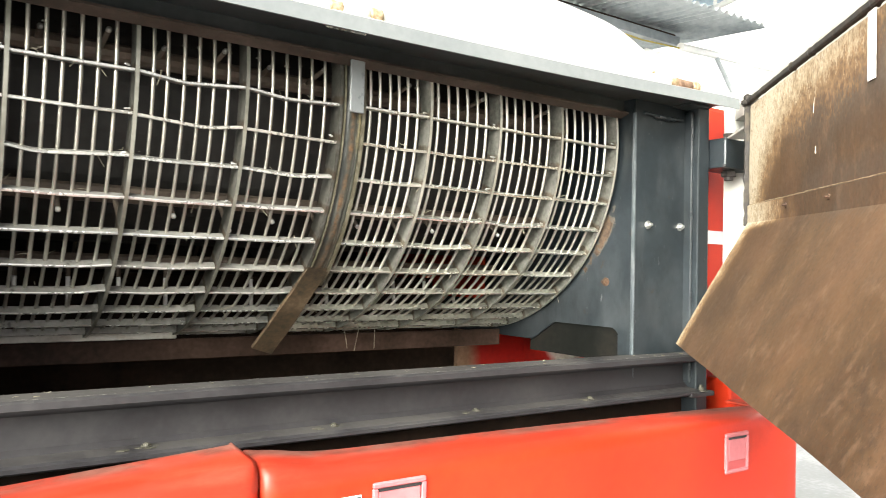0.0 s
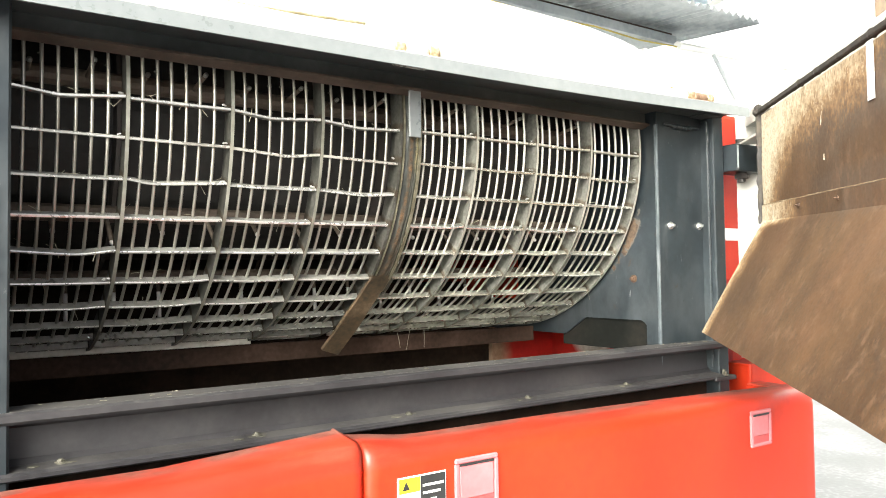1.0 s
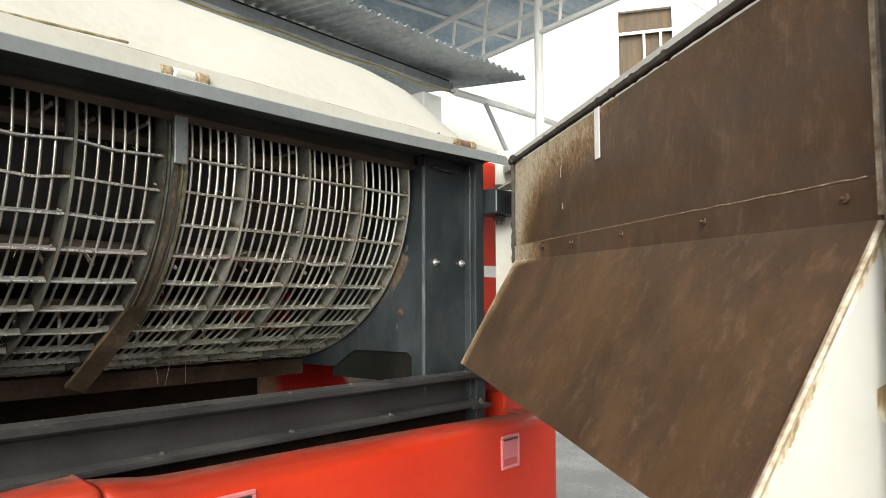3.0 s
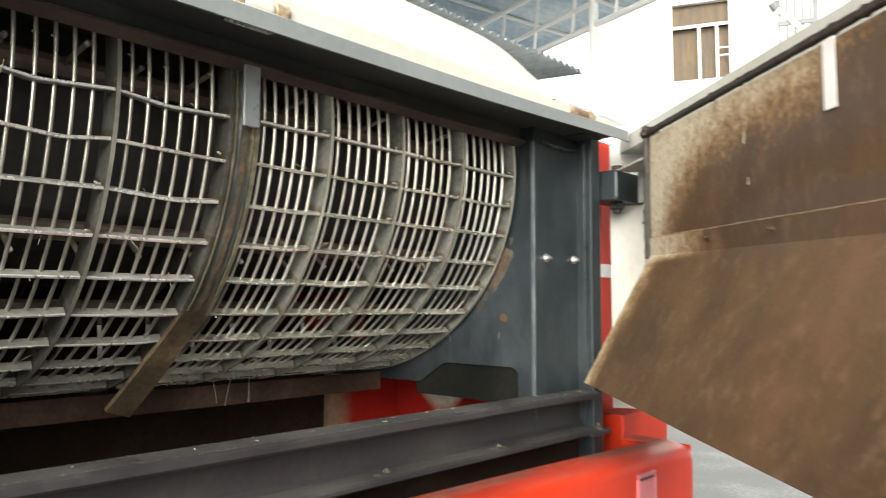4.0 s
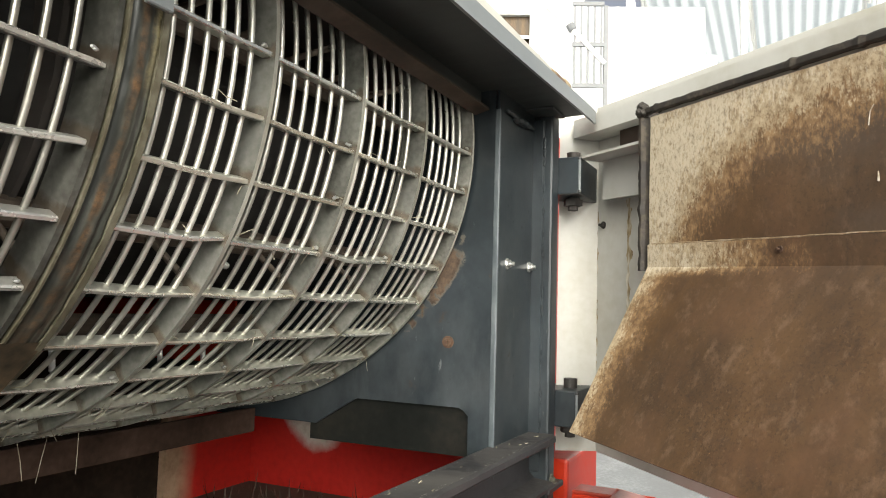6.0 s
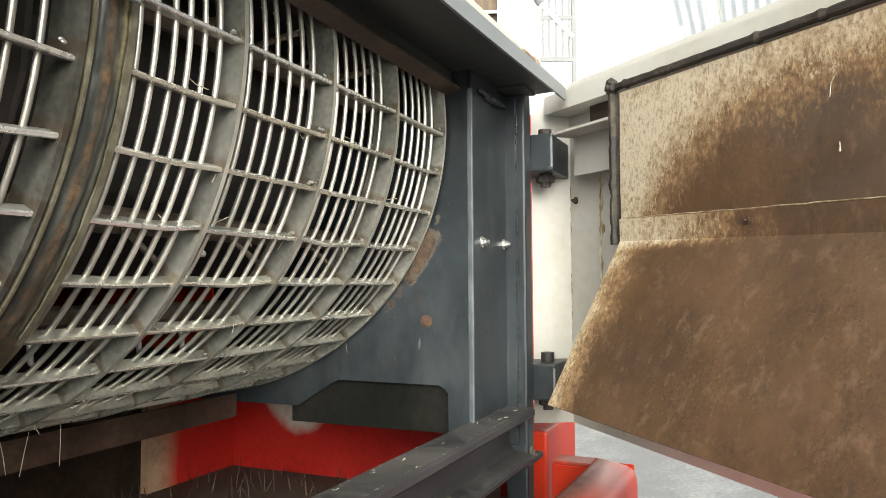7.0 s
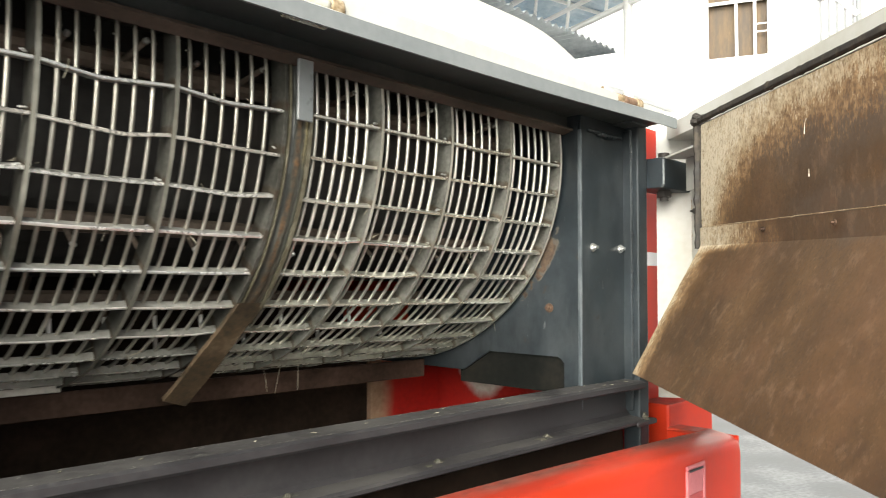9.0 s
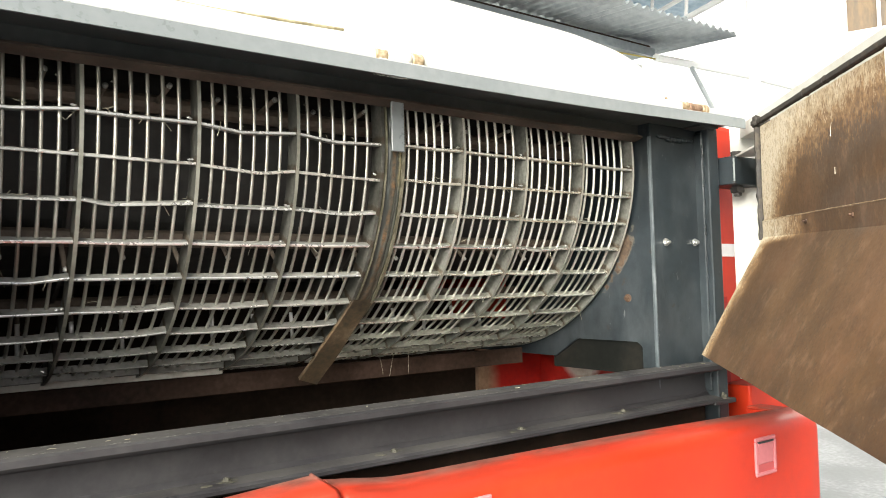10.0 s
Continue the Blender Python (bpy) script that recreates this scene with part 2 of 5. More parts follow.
class Paint:
    """Lays stains, wear and dust over a material's base colour, one over another."""

    def __init__(self, mat):
        self.mat = mat
        self.n, self.l = mat.node_tree.nodes, mat.node_tree.links
        self.bsdf = self.n["Principled BSDF"]
        self.col = self.bsdf.inputs["Base Color"].links[0].from_socket
        self.rough = self.bsdf.inputs["Roughness"].links[0].from_socket
        self.geo = self.n.new("ShaderNodeNewGeometry")

    def noise(self, scale, detail=5, rough=0.6, stretch=(1, 1, 1), shift=0.0):
        mp = self.n.new("ShaderNodeMapping")
        mp.inputs["Scale"].default_value = stretch
        mp.inputs["Location"].default_value = (shift, shift * 0.7, shift * 1.3)
        self.l.new(self.geo.outputs["Position"], mp.inputs[0])
        t = self.n.new("ShaderNodeTexNoise")
        t.inputs["Scale"].default_value, t.inputs["Detail"].default_value, t.inputs["Roughness"].default_value = scale, detail, rough
        self.l.new(mp.outputs[0], t.inputs["Vector"])
        return t.outputs[0]

    def attribute(self, name):
        a = self.n.new("ShaderNodeAttribute")
        a.attribute_name = name
        return a.outputs["Fac"]

    def axis(self, k):
        x = self.n.new("ShaderNodeSeparateXYZ")
        self.l.new(self.geo.outputs["Position"], x.inputs[0])
        return x.outputs[k]

    def calc(self, operation, a, b, c=None):
        x = self.n.new("ShaderNodeMath")
        x.operation = operation
        for k, v in enumerate((a, b, c)):
            if v is None:
                continue
            if isinstance(v, (int, float)):
                x.inputs[k].default_value = v
            else:
                self.l.new(v, x.inputs[k])
        return x.outputs[0]

    def fade(self, value, low, high, top=1.0):
        r = self.n.new("ShaderNodeMapRange")
        r.inputs[1].default_value, r.inputs[2].default_value, r.inputs[4].default_value = low, high, top
        self.l.new(value, r.inputs[0])
        return r.outputs[0]

    def between(self, value, dark, light, low=0.38, high=0.62):
        r = self.n.new("ShaderNodeValToRGB")
        e = r.color_ramp.elements
        e[0].color, e[1].color = (*dark, 1), (*light, 1)
        e[0].position, e[1].position = low, high
        self.l.new(value, r.inputs[0])
        return r.outputs[0]

    def over(self, fac, colour, rough=None):
        x = self.n.new("ShaderNodeMix")
        x.data_type = "RGBA"
        self.l.new(fac, x.inputs[0])
        self.l.new(self.col, x.inputs[6])
        if isinstance(colour, tuple):
            x.inputs[7].default_value = (*colour, 1)
        else:
            self.l.new(colour, x.inputs[7])
        self.col = x.outputs[2]
        if rough is not None:
            y = self.n.new("ShaderNodeMix")
            y.data_type = "FLOAT"
            self.l.new(fac, y.inputs[0])
            self.l.new(self.rough, y.inputs[2])
            y.inputs[3].default_value = rough
            self.rough = y.outputs[0]
        return self

    def done(self):
        self.l.new(self.col, self.bsdf.inputs["Base Color"])
        self.l.new(self.rough, self.bsdf.inputs["Roughness"])
        return self.mat


def pan_material():
    """Brown rusted steel with speckle, streaks and soot, and old cream paint left in crusts along the top and hinge edges."""
    p = Paint(material("rusted_pan", [(0.054, 0.0300, 0.0140), (0.082, 0.0470, 0.0225), (0.110, 0.0655, 0.0320)], 4.5, (0.42, 0.68), 0.0, 0.035, 170, 0.45, spec=0.55))
    p.over(p.fade(p.noise(9, 5, 0.6, (1, 1, 0.16)), 0.50, 0.72, 0.5), (0.140, 0.082, 0.042))
    p.over(p.fade(p.noise(6, 6, 0.65, (1, 1, 0.5)), 0.50, 0.66, 0.6), (0.047, 0.029, 0.0165))
    p.over(p.fade(p.noise(150, 3, 0.6), 0.60, 0.72, 0.28), (0.24, 0.155, 0.092))
    p.over(p.fade(p.noise(230, 4, 0.7), 0.53, 0.62, 0.5), (0.034, 0.022, 0.015))
    p.over(p.fade(p.noise(2.6, 5, 0.6, (1, 1, 0.8)), 0.45, 0.64, 0.65), (0.135, 0.073, 0.0305))
    p.over(p.fade(p.noise(34, 6, 0.75), 0.54, 0.66, 0.4), (0.036, 0.025, 0.018))
    p.over(p.fade(p.noise(60, 6, 0.7, (1, 1, 0.10), 3.0), 0.56, 0.70, 0.35), (0.030, 0.020, 0.014))
    soot = p.calc("MULTIPLY_ADD", p.noise(16, 6, 0.7), 0.9, p.attribute("smudge"))
    p.over(p.fade(soot, 0.78, 1.05, 0.85), (0.084, 0.059, 0.040))
    p.over(p.fade(p.noise(12, 7, 0.74, (1, 1, 0.7), 5.0), 0.44, 0.66, 0.5), (0.046, 0.0275, 0.0165))
    p.over(p.fade(p.noise(42, 6, 0.72, (1, 1, 0.6), 11.0), 0.54, 0.67, 0.5), (0.180, 0.114, 0.070))
    p.over(p.fade(p.noise(5, 6, 0.7, shift=7.0), 0.50, 0.66, 0.5), (0.140, 0.074, 0.038))
    edge = p.attribute("edge")
    grain = p.noise(230, 7, 0.78, (1, 1, 0.5))
    cluster = p.noise(24, 7, 0.68, (1, 1, 0.6))
    crust = p.calc("MULTIPLY_ADD", cluster, 0.85, p.calc("MULTIPLY_ADD", grain, 1.30, edge))
    p.over(p.fade(crust, 1.30, 1.56, 0.75), p.between(p.noise(90, 5, 0.7, shift=2.0), (0.15, 0.085, 0.038), (0.36, 0.225, 0.105)), 0.85)
    p.over(p.fade(crust, 1.60, 1.72, 0.92), p.between(p.noise(70, 6, 0.75, shift=5.0), (0.23, 0.165, 0.090), (0.50, 0.405, 0.270), 0.36, 0.60), 0.8)
    p.over(p.fade(crust, 1.88, 2.04, 0.85), (0.55, 0.48, 0.36), 0.7)
    p.over(p.fade(p.calc("MULTIPLY", p.fade(edge, 0.15, 0.5), p.noise(190, 7, 0.8, (1, 1, 0.6), 8.0)), 0.50, 0.62, 0.6), (0.095, 0.056, 0.026), 0.85)
    return p.done()


PAN = pan_material()


def slate_material(name, dark, mid, light, rough=(0.28, 0.5), rust=0.0):
    """Slate paint: cloudy film of dust, dull drips, fine scuffs and a few rubbed spots."""
    p = Paint(material(name, [dark, mid, light], 6, rough, 0.0, 0.12, 60, spec=0.5))
    p.over(p.fade(p.noise(3.2, 6, 0.62, shift=1.0), 0.44, 0.66, 0.55), tuple(0.52 * c for c in dark), 0.55)
    p.over(p.fade(p.noise(5.5, 6, 0.65, (1, 1, 0.55), 4.0), 0.52, 0.72, 0.55), (0.075, 0.084, 0.088), 0.6)
    p.over(p.fade(p.noise(19, 6, 0.7, (1, 1, 0.22), 2.0), 0.58, 0.74, 0.35), (0.080, 0.086, 0.087), 0.6)
    p.over(p.fade(p.noise(60, 7, 0.75, shift=6.0), 0.62, 0.70, 0.5), (0.014, 0.017, 0.018), 0.7)
    p.over(p.fade(p.noise(95, 4, 0.6, (1, 1, 0.3), 9.0), 0.69, 0.74, 0.55), (0.17, 0.175, 0.17), 0.5)
    p.over(p.fade(p.noise(13, 7, 0.75, shift=12.0), 0.66 - rust, 0.74 - rust, 0.6), (0.060, 0.038, 0.022), 0.85)
    return p


SLATE = slate_material("slate_grey_paint", (0.012, 0.0168, 0.0205), (0.0185, 0.0255, 0.030), (0.029, 0.038, 0.044)).done()


def end_plate_material():
    """Slate paint with rust flaking off in a band beside the grate's end rib."""
    p = slate_material("slate_end_plate", (0.009, 0.0130, 0.0158), (0.0145, 0.0206, 0.0247), (0.0235, 0.0316, 0.0369), (0.3, 0.55), 0.02)
    nz = p.noise(24, 8, 0.72, shift=1.5)
    band = p.calc("ADD", nz, p.attribute("edge"))
    p.over(p.fade(band, 1.04, 1.10, 0.8), p.between(nz, (0.055, 0.045, 0.034), (0.13, 0.115, 0.090)), 0.8)
    p.over(p.fade(band, 1.13, 1.18, 0.95), p.between(p.noise(70, 6, 0.7), (0.040, 0.026, 0.017), (0.098, 0.064, 0.040)), 0.9)
    return p.done()


END_PLATE = end_plate_material()


def strap_material():
    """Grey-green strap: dark seam, a rust streak down its middle, olive dust on the outer side, browner at the foot."""
    p = Paint(material("rusted_strap_steel", [(0.030, 0.033, 0.027), (0.062, 0.066, 0.055), (0.105, 0.107, 0.088)], 26, (0.35, 0.62), 0.15, 0.5, 110, 0.4))
    wander = p.calc("MULTIPLY_ADD", p.noise(6, 6, 0.65, (0.2, 1, 1)), 0.008, p.axis(0))
    olive = p.calc("MULTIPLY_ADD", p.noise(55, 6, 0.7, (1, 0.4, 0.4), 7.0), 0.012, wander)
    p.over(p.fade(olive, 0.5815, 0.5855, 0.9), p.between(p.noise(45, 6, 0.75, (1, 0.35, 0.35)), (0.034, 0.038, 0.031), (0.090, 0.092, 0.072)), 0.5)
    dark = p.calc("MULTIPLY_ADD", p.noise(60, 6, 0.7, (1, 0.3, 0.3), 1.0), 0.010, wander)
    p.over(p.fade(dark, 0.5710, 0.5680, 0.9), (0.018, 0.020, 0.0175), 0.42)
    off = p.calc("ABSOLUTE", p.calc("ADD", wander, -0.5695), 0.0)
    ragged = p.calc("MULTIPLY_ADD", p.noise(80, 7, 0.75, (1, 0.35, 0.35)), -0.012, off)
    p.over(p.calc("MULTIPLY", p.fade(ragged, -0.0008, -0.0040), p.fade(p.noise(22, 6, 0.7, (0.3, 1, 1), 6.0), 0.36, 0.60, 0.9)), p.between(p.noise(120, 5, 0.7), (0.040, 0.022, 0.011), (0.185, 0.100, 0.042)), 0.85)
    line = p.calc("ABSOLUTE", p.calc("ADD", p.calc("MULTIPLY_ADD", p.noise(70, 5, 0.7, (1, 0.3, 0.3), 5.0), 0.004, wander), -0.5800), 0.0)
    p.over(p.fade(line, 0.0016, 0.0006, 0.9), (0.013, 0.011, 0.008), 0.6)
    side = p.calc("MULTIPLY_ADD", p.noise(45, 6, 0.7, (1, 0.5, 0.5), 2.0), 0.016, p.axis(0))
    high = p.calc("MULTIPLY_ADD", p.noise(20, 5, 0.7, shift=4.0), 0.10, p.axis(2))
    p.over(p.calc("MULTIPLY", p.fade(side, 0.5805, 0.5840), p.fade(high, 1.86, 1.93, 0.9)), p.between(p.noise(110, 6, 0.7), (0.11, 0.088, 0.040), (0.34, 0.29, 0.15)), 0.85)
    low = p.calc("MULTIPLY_ADD", p.noise(30, 6, 0.7), 0.30, p.calc("MULTIPLY", p.axis(2), -1.0))
    p.over(p.fade(low, -1.56, -1.44, 0.6), p.between(p.noise(75, 6, 0.7), (0.040, 0.029, 0.018), (0.120, 0.082, 0.048)), 0.8)
    return p.done()


STRAP = strap_material()


def rib_material(name, dark, mid, light):
    """Dusty grey-green steel, browned where the bars are welded on."""
    p = Paint(material(name, [dark, mid, light], 13, (0.32, 0.58), 0.5, 0.15, 160, 0.4, tint=0.06))
    p.over(p.fade(p.noise(9, 6, 0.65, shift=3.0), 0.52, 0.72, 0.5), tuple(0.36 * c for c in mid), 0.75)
    near = p.calc("MULTIPLY_ADD", p.noise(70, 6, 0.7), 1.1, p.attribute("edge"))
    p.over(p.fade(near, 1.12, 1.46, 0.72), p.between(p.noise(160, 5, 0.7), (0.070, 0.045, 0.026), (0.65 * mid[0], 0.45 * mid[1], 0.30 * mid[2])), 0.85)
    return p.done()


def wall_material():
    """Red inner paint, turning beige beside the return pan and worn to a pale patch by the end plate."""
    p = Paint(material("worn_red_inner_paint", [(0.27, 0.010, 0.007), (0.36, 0.015, 0.010), (0.42, 0.022, 0.014)], 5, (0.4, 0.65), 0.0, 0.08, 80, spec=0.3))
    x = p.calc("MULTIPLY_ADD", p.noise(9, 5, 0.6, shift=2.0), 0.05, p.axis(0))
    p.over(p.fade(x, 1.318, 1.268, 0.95), p.between(p.noise(14, 6, 0.7), (0.22, 0.145, 0.088), (0.38, 0.27, 0.175)), 0.85)
    dy = p.calc("MULTIPLY", p.calc("ADD", p.axis(1), -1.520), 11.0)
    dz = p.calc("MULTIPLY", p.calc("ADD", p.axis(2), -1.486), 9.5)
    d = p.calc("MULTIPLY_ADD", p.noise(16, 6, 0.65), 0.7, p.calc("ADD", p.calc("MULTIPLY", dy, dy), p.calc("MULTIPLY", dz, dz)))
    at = p.calc("MULTIPLY", p.fade(d, 1.45, 0.95), p.fade(p.axis(0), 1.447, 1.449))
    p.over(at, p.between(p.noise(24, 6, 0.7), (0.40, 0.37, 0.31), (0.56, 0.54, 0.49)), 0.7)
    return p.done()


RED_WALL = wall_material()


def cover_material():
    """Orange-red paint with a film of dust on the shoulder, wiped off in smears."""
    p = Paint(material("orange_red_cover_paint", [(0.46, 0.024, 0.006), (0.52, 0.030, 0.008), (0.56, 0.038, 0.010)], 3, (0.28, 0.46), 0.0, 0.04, 60, spec=0.4))
    up = p.fade(p.axis(2), 1.376, 1.388)
    film = p.fade(p.noise(7, 6, 0.6, (0.35, 1, 1), 3.0), 0.36, 0.58, 0.5)
    p.over(p.calc("MULTIPLY", up, film), p.between(p.noise(40, 6, 0.7, (0.4, 1, 1)), (0.27, 0.045, 0.028), (0.38, 0.085, 0.055)), 0.42)
    wipe = p.fade(p.noise(8, 6, 0.6, (0.30, 1.8, 1), 8.0), 0.52, 0.60, 0.7)
    p.over(p.calc("MULTIPLY", up, wipe), (0.30, 0.024, 0.010), 0.3)
    back = p.calc("MULTIPLY", p.fade(p.axis(1), 0.874, 0.895), p.fade(p.noise(14, 6, 0.65, (0.35, 1, 1), 5.0), 0.34, 0.50, 0.85))
    p.over(p.calc("MULTIPLY", up, back), p.between(p.noise(60, 6, 0.7, (0.4, 1, 1)), (0.10, 0.045, 0.032), (0.22, 0.105, 0.078)), 0.6)
    return p.done()


COVER = cover_material()
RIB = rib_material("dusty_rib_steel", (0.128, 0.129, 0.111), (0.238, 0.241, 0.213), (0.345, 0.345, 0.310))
RIB_LEFT = rib_material("left_rib_steel", (0.046, 0.046, 0.038), (0.088, 0.088, 0.076), (0.155, 0.155, 0.137))


# ---- mesh helpers ----
def mesh_of(name, bm, mat, smooth=False):
    me = bpy.data.meshes.new(name)
    bmesh.ops.recalc_face_normals(bm, faces=bm.faces)
    bm.to_mesh(me)
    bm.free()
    for mm in (mat if isinstance(mat, (list, tuple)) else [mat]):
        me.materials.append(mm)
    if smooth:
        for p in me.polygons:
            p.use_smooth = True
    return me


def thing(name, at, label, category, group="", kind=""):
    ob = new(name)
    ob.location = at
    ob.empty_display_size = 0.1
    return tagged(ob, label, category, group, kind)


def part(name, bm, mat, parent, label="", smooth=False, kind=""):
    """One mesh, in world coordinates, under a thing or under a part of it."""
    me = bm if isinstance(bm, bpy.types.Mesh) else mesh_of(name, bm, mat, smooth)
    ob = new(name, me)
    ob.parent = parent
    if parent.parent is None:
        ob.matrix_parent_inverse = Matrix.Translation(-Vector(parent.location))
    return tagged(ob, label, kind=kind)


def single(name, bm, mat, label, category, kind="", smooth=False, group=""):
    return tagged(new(name, mesh_of(name, bm, mat, smooth)), label, category, group, kind)


def add_box(bm, x0, x1, y0, y1, z0, z1, bevel=0.0, m=None, seg=1):
    r = bmesh.ops.create_cube(bm, size=1)
    vs = r["verts"]
    for v in vs:
        v.co = Vector((x0 + (v.co.x + 0.5) * (x1 - x0), y0 + (v.co.y + 0.5) * (y1 - y0), z0 + (v.co.z + 0.5) * (z1 - z0)))
        if m is not None:
            v.co = m @ v.co
    if bevel:
        es = list({e for v in vs for e in v.link_edges})
        bmesh.ops.bevel(bm, geom=es, offset=bevel, segments=seg, affect="EDGES", profile=0.6)
    return bm


def box(x0, x1, y0, y1, z0, z1, bevel=0.0, m=None, seg=1):
    return add_box(bmesh.new(), x0, x1, y0, y1, z0, z1, bevel, m, seg)


def add_profile(bm, pts, x0, x1, steps=1, shape=None):
    """A closed (y, z) outline drawn out along x; shape(x, y, z) may move its points."""
    rows = []
    for i in range(steps + 1):
        x = x0 + (x1 - x0) * i / steps
        row = []
        for y, z in pts:
            p = Vector((x, y, z))
            row.append(bm.verts.new(shape(p) if shape else p))
        rows.append(row)
    k = len(pts)
    for a, b in zip(rows, rows[1:]):
        for j in range(k):
            bm.faces.new((a[j], a[(j + 1) % k], b[(j + 1) % k], b[j]))
    bm.faces.new(rows[0])
    bm.faces.new(rows[-1][::-1])
    return bm


def profile(pts, x0, x1, steps=1, shape=None):
    return add_profile(bmesh.new(), pts, x0, x1, steps, shape)


def add_tube(bm, pts, r, sides=6, cap=True):
    """A round tube along a line of points."""
    pts = [Vector(p) for p in pts]
    rings = []
    for i, p in enumerate(pts):
        d = (pts[min(i + 1, len(pts) - 1)] - pts[max(i - 1, 0)]).normalized()
        ref = Vector((1, 0, 0)) if abs(d.x) < 0.9 else Vector((0, 0, 1))
        u = d.cross(ref).normalized()
        w = d.cross(u)
        rings.append([bm.verts.new(p + r * (math.cos(2 * math.pi * k / sides) * u + math.sin(2 * math.pi * k / sides) * w)) for k in range(sides)])
    for a, b in zip(rings, rings[1:]):
        for k in range(sides):
            bm.faces.new((a[k], a[(k + 1) % sides], b[(k + 1) % sides], b[k]))
    if cap:
        bm.faces.new(rings[0])
        bm.faces.new(rings[-1][::-1])
    return bm


def tube(pts, r, sides=6):
    return add_tube(bmesh.new(), pts, r, sides)


def bolt(at, axis, r=0.008, h=0.007, stub=0.005):
    """A hex head on a washer with the stub of a thread."""
    bm = bmesh.new()
    a, d = Vector(at), Vector(axis).normalized()
    add_tube(bm, [a, a + d * 0.002], r * 1.45, 14)
    add_tube(bm, [a + d * 0.002, a + d * h], r, 6)
    add_tube(bm, [a + d * h, a + d * (h + stub)], r * 0.55, 10)
    return bm


# ---- the grate's geometry ----
CY, CZ, RAD = 1.446, 1.911, 0.381


BEND, WIDE = 50.0, 0.50  # past this angle the curve opens out to a wider radius
CY2, CZ2 = CY + (WIDE - RAD) * math.cos(radians(BEND)), CZ + (WIDE - RAD) * math.sin(radians(BEND))


def turn_at(theta):
    return theta if theta < BEND else BEND + (theta - BEND) * RAD / WIDE


def on_circle(theta, r=RAD):
    """The grate's curve by degrees of arc, at a distance from the drum's axis."""
    a = radians(turn_at(theta))
    if theta < BEND:
        return (CY - r * math.cos(a), CZ - r * math.sin(a))
    r += WIDE - RAD
    return (CY2 - r * math.cos(a), CZ2 - r * math.sin(a))


def round_axis(theta, r):
    a = radians(theta)
    return (CY - r * math.cos(a), CZ - r * math.sin(a))


def arc_plate(x0, x1, r0, r1, t0, t1, n=44):
    bm = bmesh.new()
    rows = []
    for i in range(n + 1):
        t = t0 + (t1 - t0) * i / n
        rows.append([bm.verts.new((x, *on_circle(t, r))) for x, r in ((x0, r0), (x1, r0), (x1, r1), (x0, r1))])
    for a, b in zip(rows, rows[1:]):
        for j in range(4):
            bm.faces.new((a[j], a[(j + 1) % 4], b[(j + 1) % 4], b[j]))
    bm.faces.new(rows[0])
    bm.faces.new(rows[-1][::-1])
    return bm


# ---- setting ----
gb = bmesh.new()
bmesh.ops.create_grid(gb, x_segments=8, y_segments=8, size=900)
single("ground", gb, CONCRETE, "pale worn concrete yard with lighter patches", "ground", "structure")

# ---- the harvester ----
harv = thing("combine_harvester", (0.7, 1.6, 0.0), "orange-red combine harvester with its threshing chamber opened for inspection", "combine harvester")

# chassis and skins; unseen walls added to close the chamber and keep it dark
part("chassis", box(-0.55, 1.44, 1.0, 2.6, 0.0, 1.1, 0.02), DARK, harv, "dark steel chassis under the body")
part("chamber_back", box(-0.55, 1.17, 2.15, 2.2, 1.1, 2.03), DARK, harv)
part("rear_skin", box(-0.60, 1.44, 2.605, 2.62, 0.55, 2.05, 0.004), RED, harv, "orange-red far side skin")
part("rear_deck", box(-0.60, 1.44, 2.145, 2.604, 2.036, 2.046, 0.003), RED, harv, "orange-red deck behind the top cover")
part("end_skin", box(-0.625, -0.605, 1.08, 2.62, 0.55, 2.05, 0.004), RED, harv, "orange-red end skin")
part("inner_guard", box(1.135, 1.139, 1.47, 1.95, 1.575, 1.72), RED, harv, "red guard plate behind the drum")
part("chamber_top", box(-0.55, 1.17, 1.13, 2.2, 2.012, 2.03), DARK, harv)
part("chamber_side", box(-0.6, -0.55, 1.0, 2.2, 1.1, 2.03), DARK, harv)
part("front_wall", box(-0.60, -0.12, 1.03, 1.06, 1.40, 2.0), SLATE, harv)

# sieve with upright bristles of chaff, red inner walls below the drum
sv = box(-0.54, 1.448, 1.06, 2.14, 1.285, 1.300)
sieve = part("sieve", sv, SIEVE, harv, "brown sieve deck thick with chaff")
rng = random.Random(5)
bm = bmesh.new()
for i in range(900):
    x, y = rng.uniform(0.5, 1.44), rng.uniform(1.1, 2.0)
    h = rng.uniform(0.015, 0.05)
    a = Vector((x, y, 1.299))
    b = a + Vector((rng.uniform(-0.012, 0.012), rng.uniform(-0.012, 0.012), h))
    w = Vector((rng.uniform(-1, 1), rng.uniform(-1, 1), 0)).normalized() * 0.0016
    bm.faces.new([bm.verts.new(p) for p in (a - w, a + w, b)])
part("chaff", bm, SIEVE, sieve, "bristling brown chaff", kind="stuff")
part("inner_end_wall", box(1.45, 1.47, 1.06, 1.70, 1.1, 1.62), RED_WALL, harv, "red inner end wall with a pale patch worn through the paint")
part("inner_back_wall", box(1.213, 1.45, 1.684, 1.70, 1.1, 1.62), RED_WALL, harv, "red inner wall turning beige at one end")
# Painted near black for the shade below the drum.
part("return_pan", box(-0.54, 1.213, 1.70, 1.72, 1.1, 1.62), RECESS_SHADE, harv)

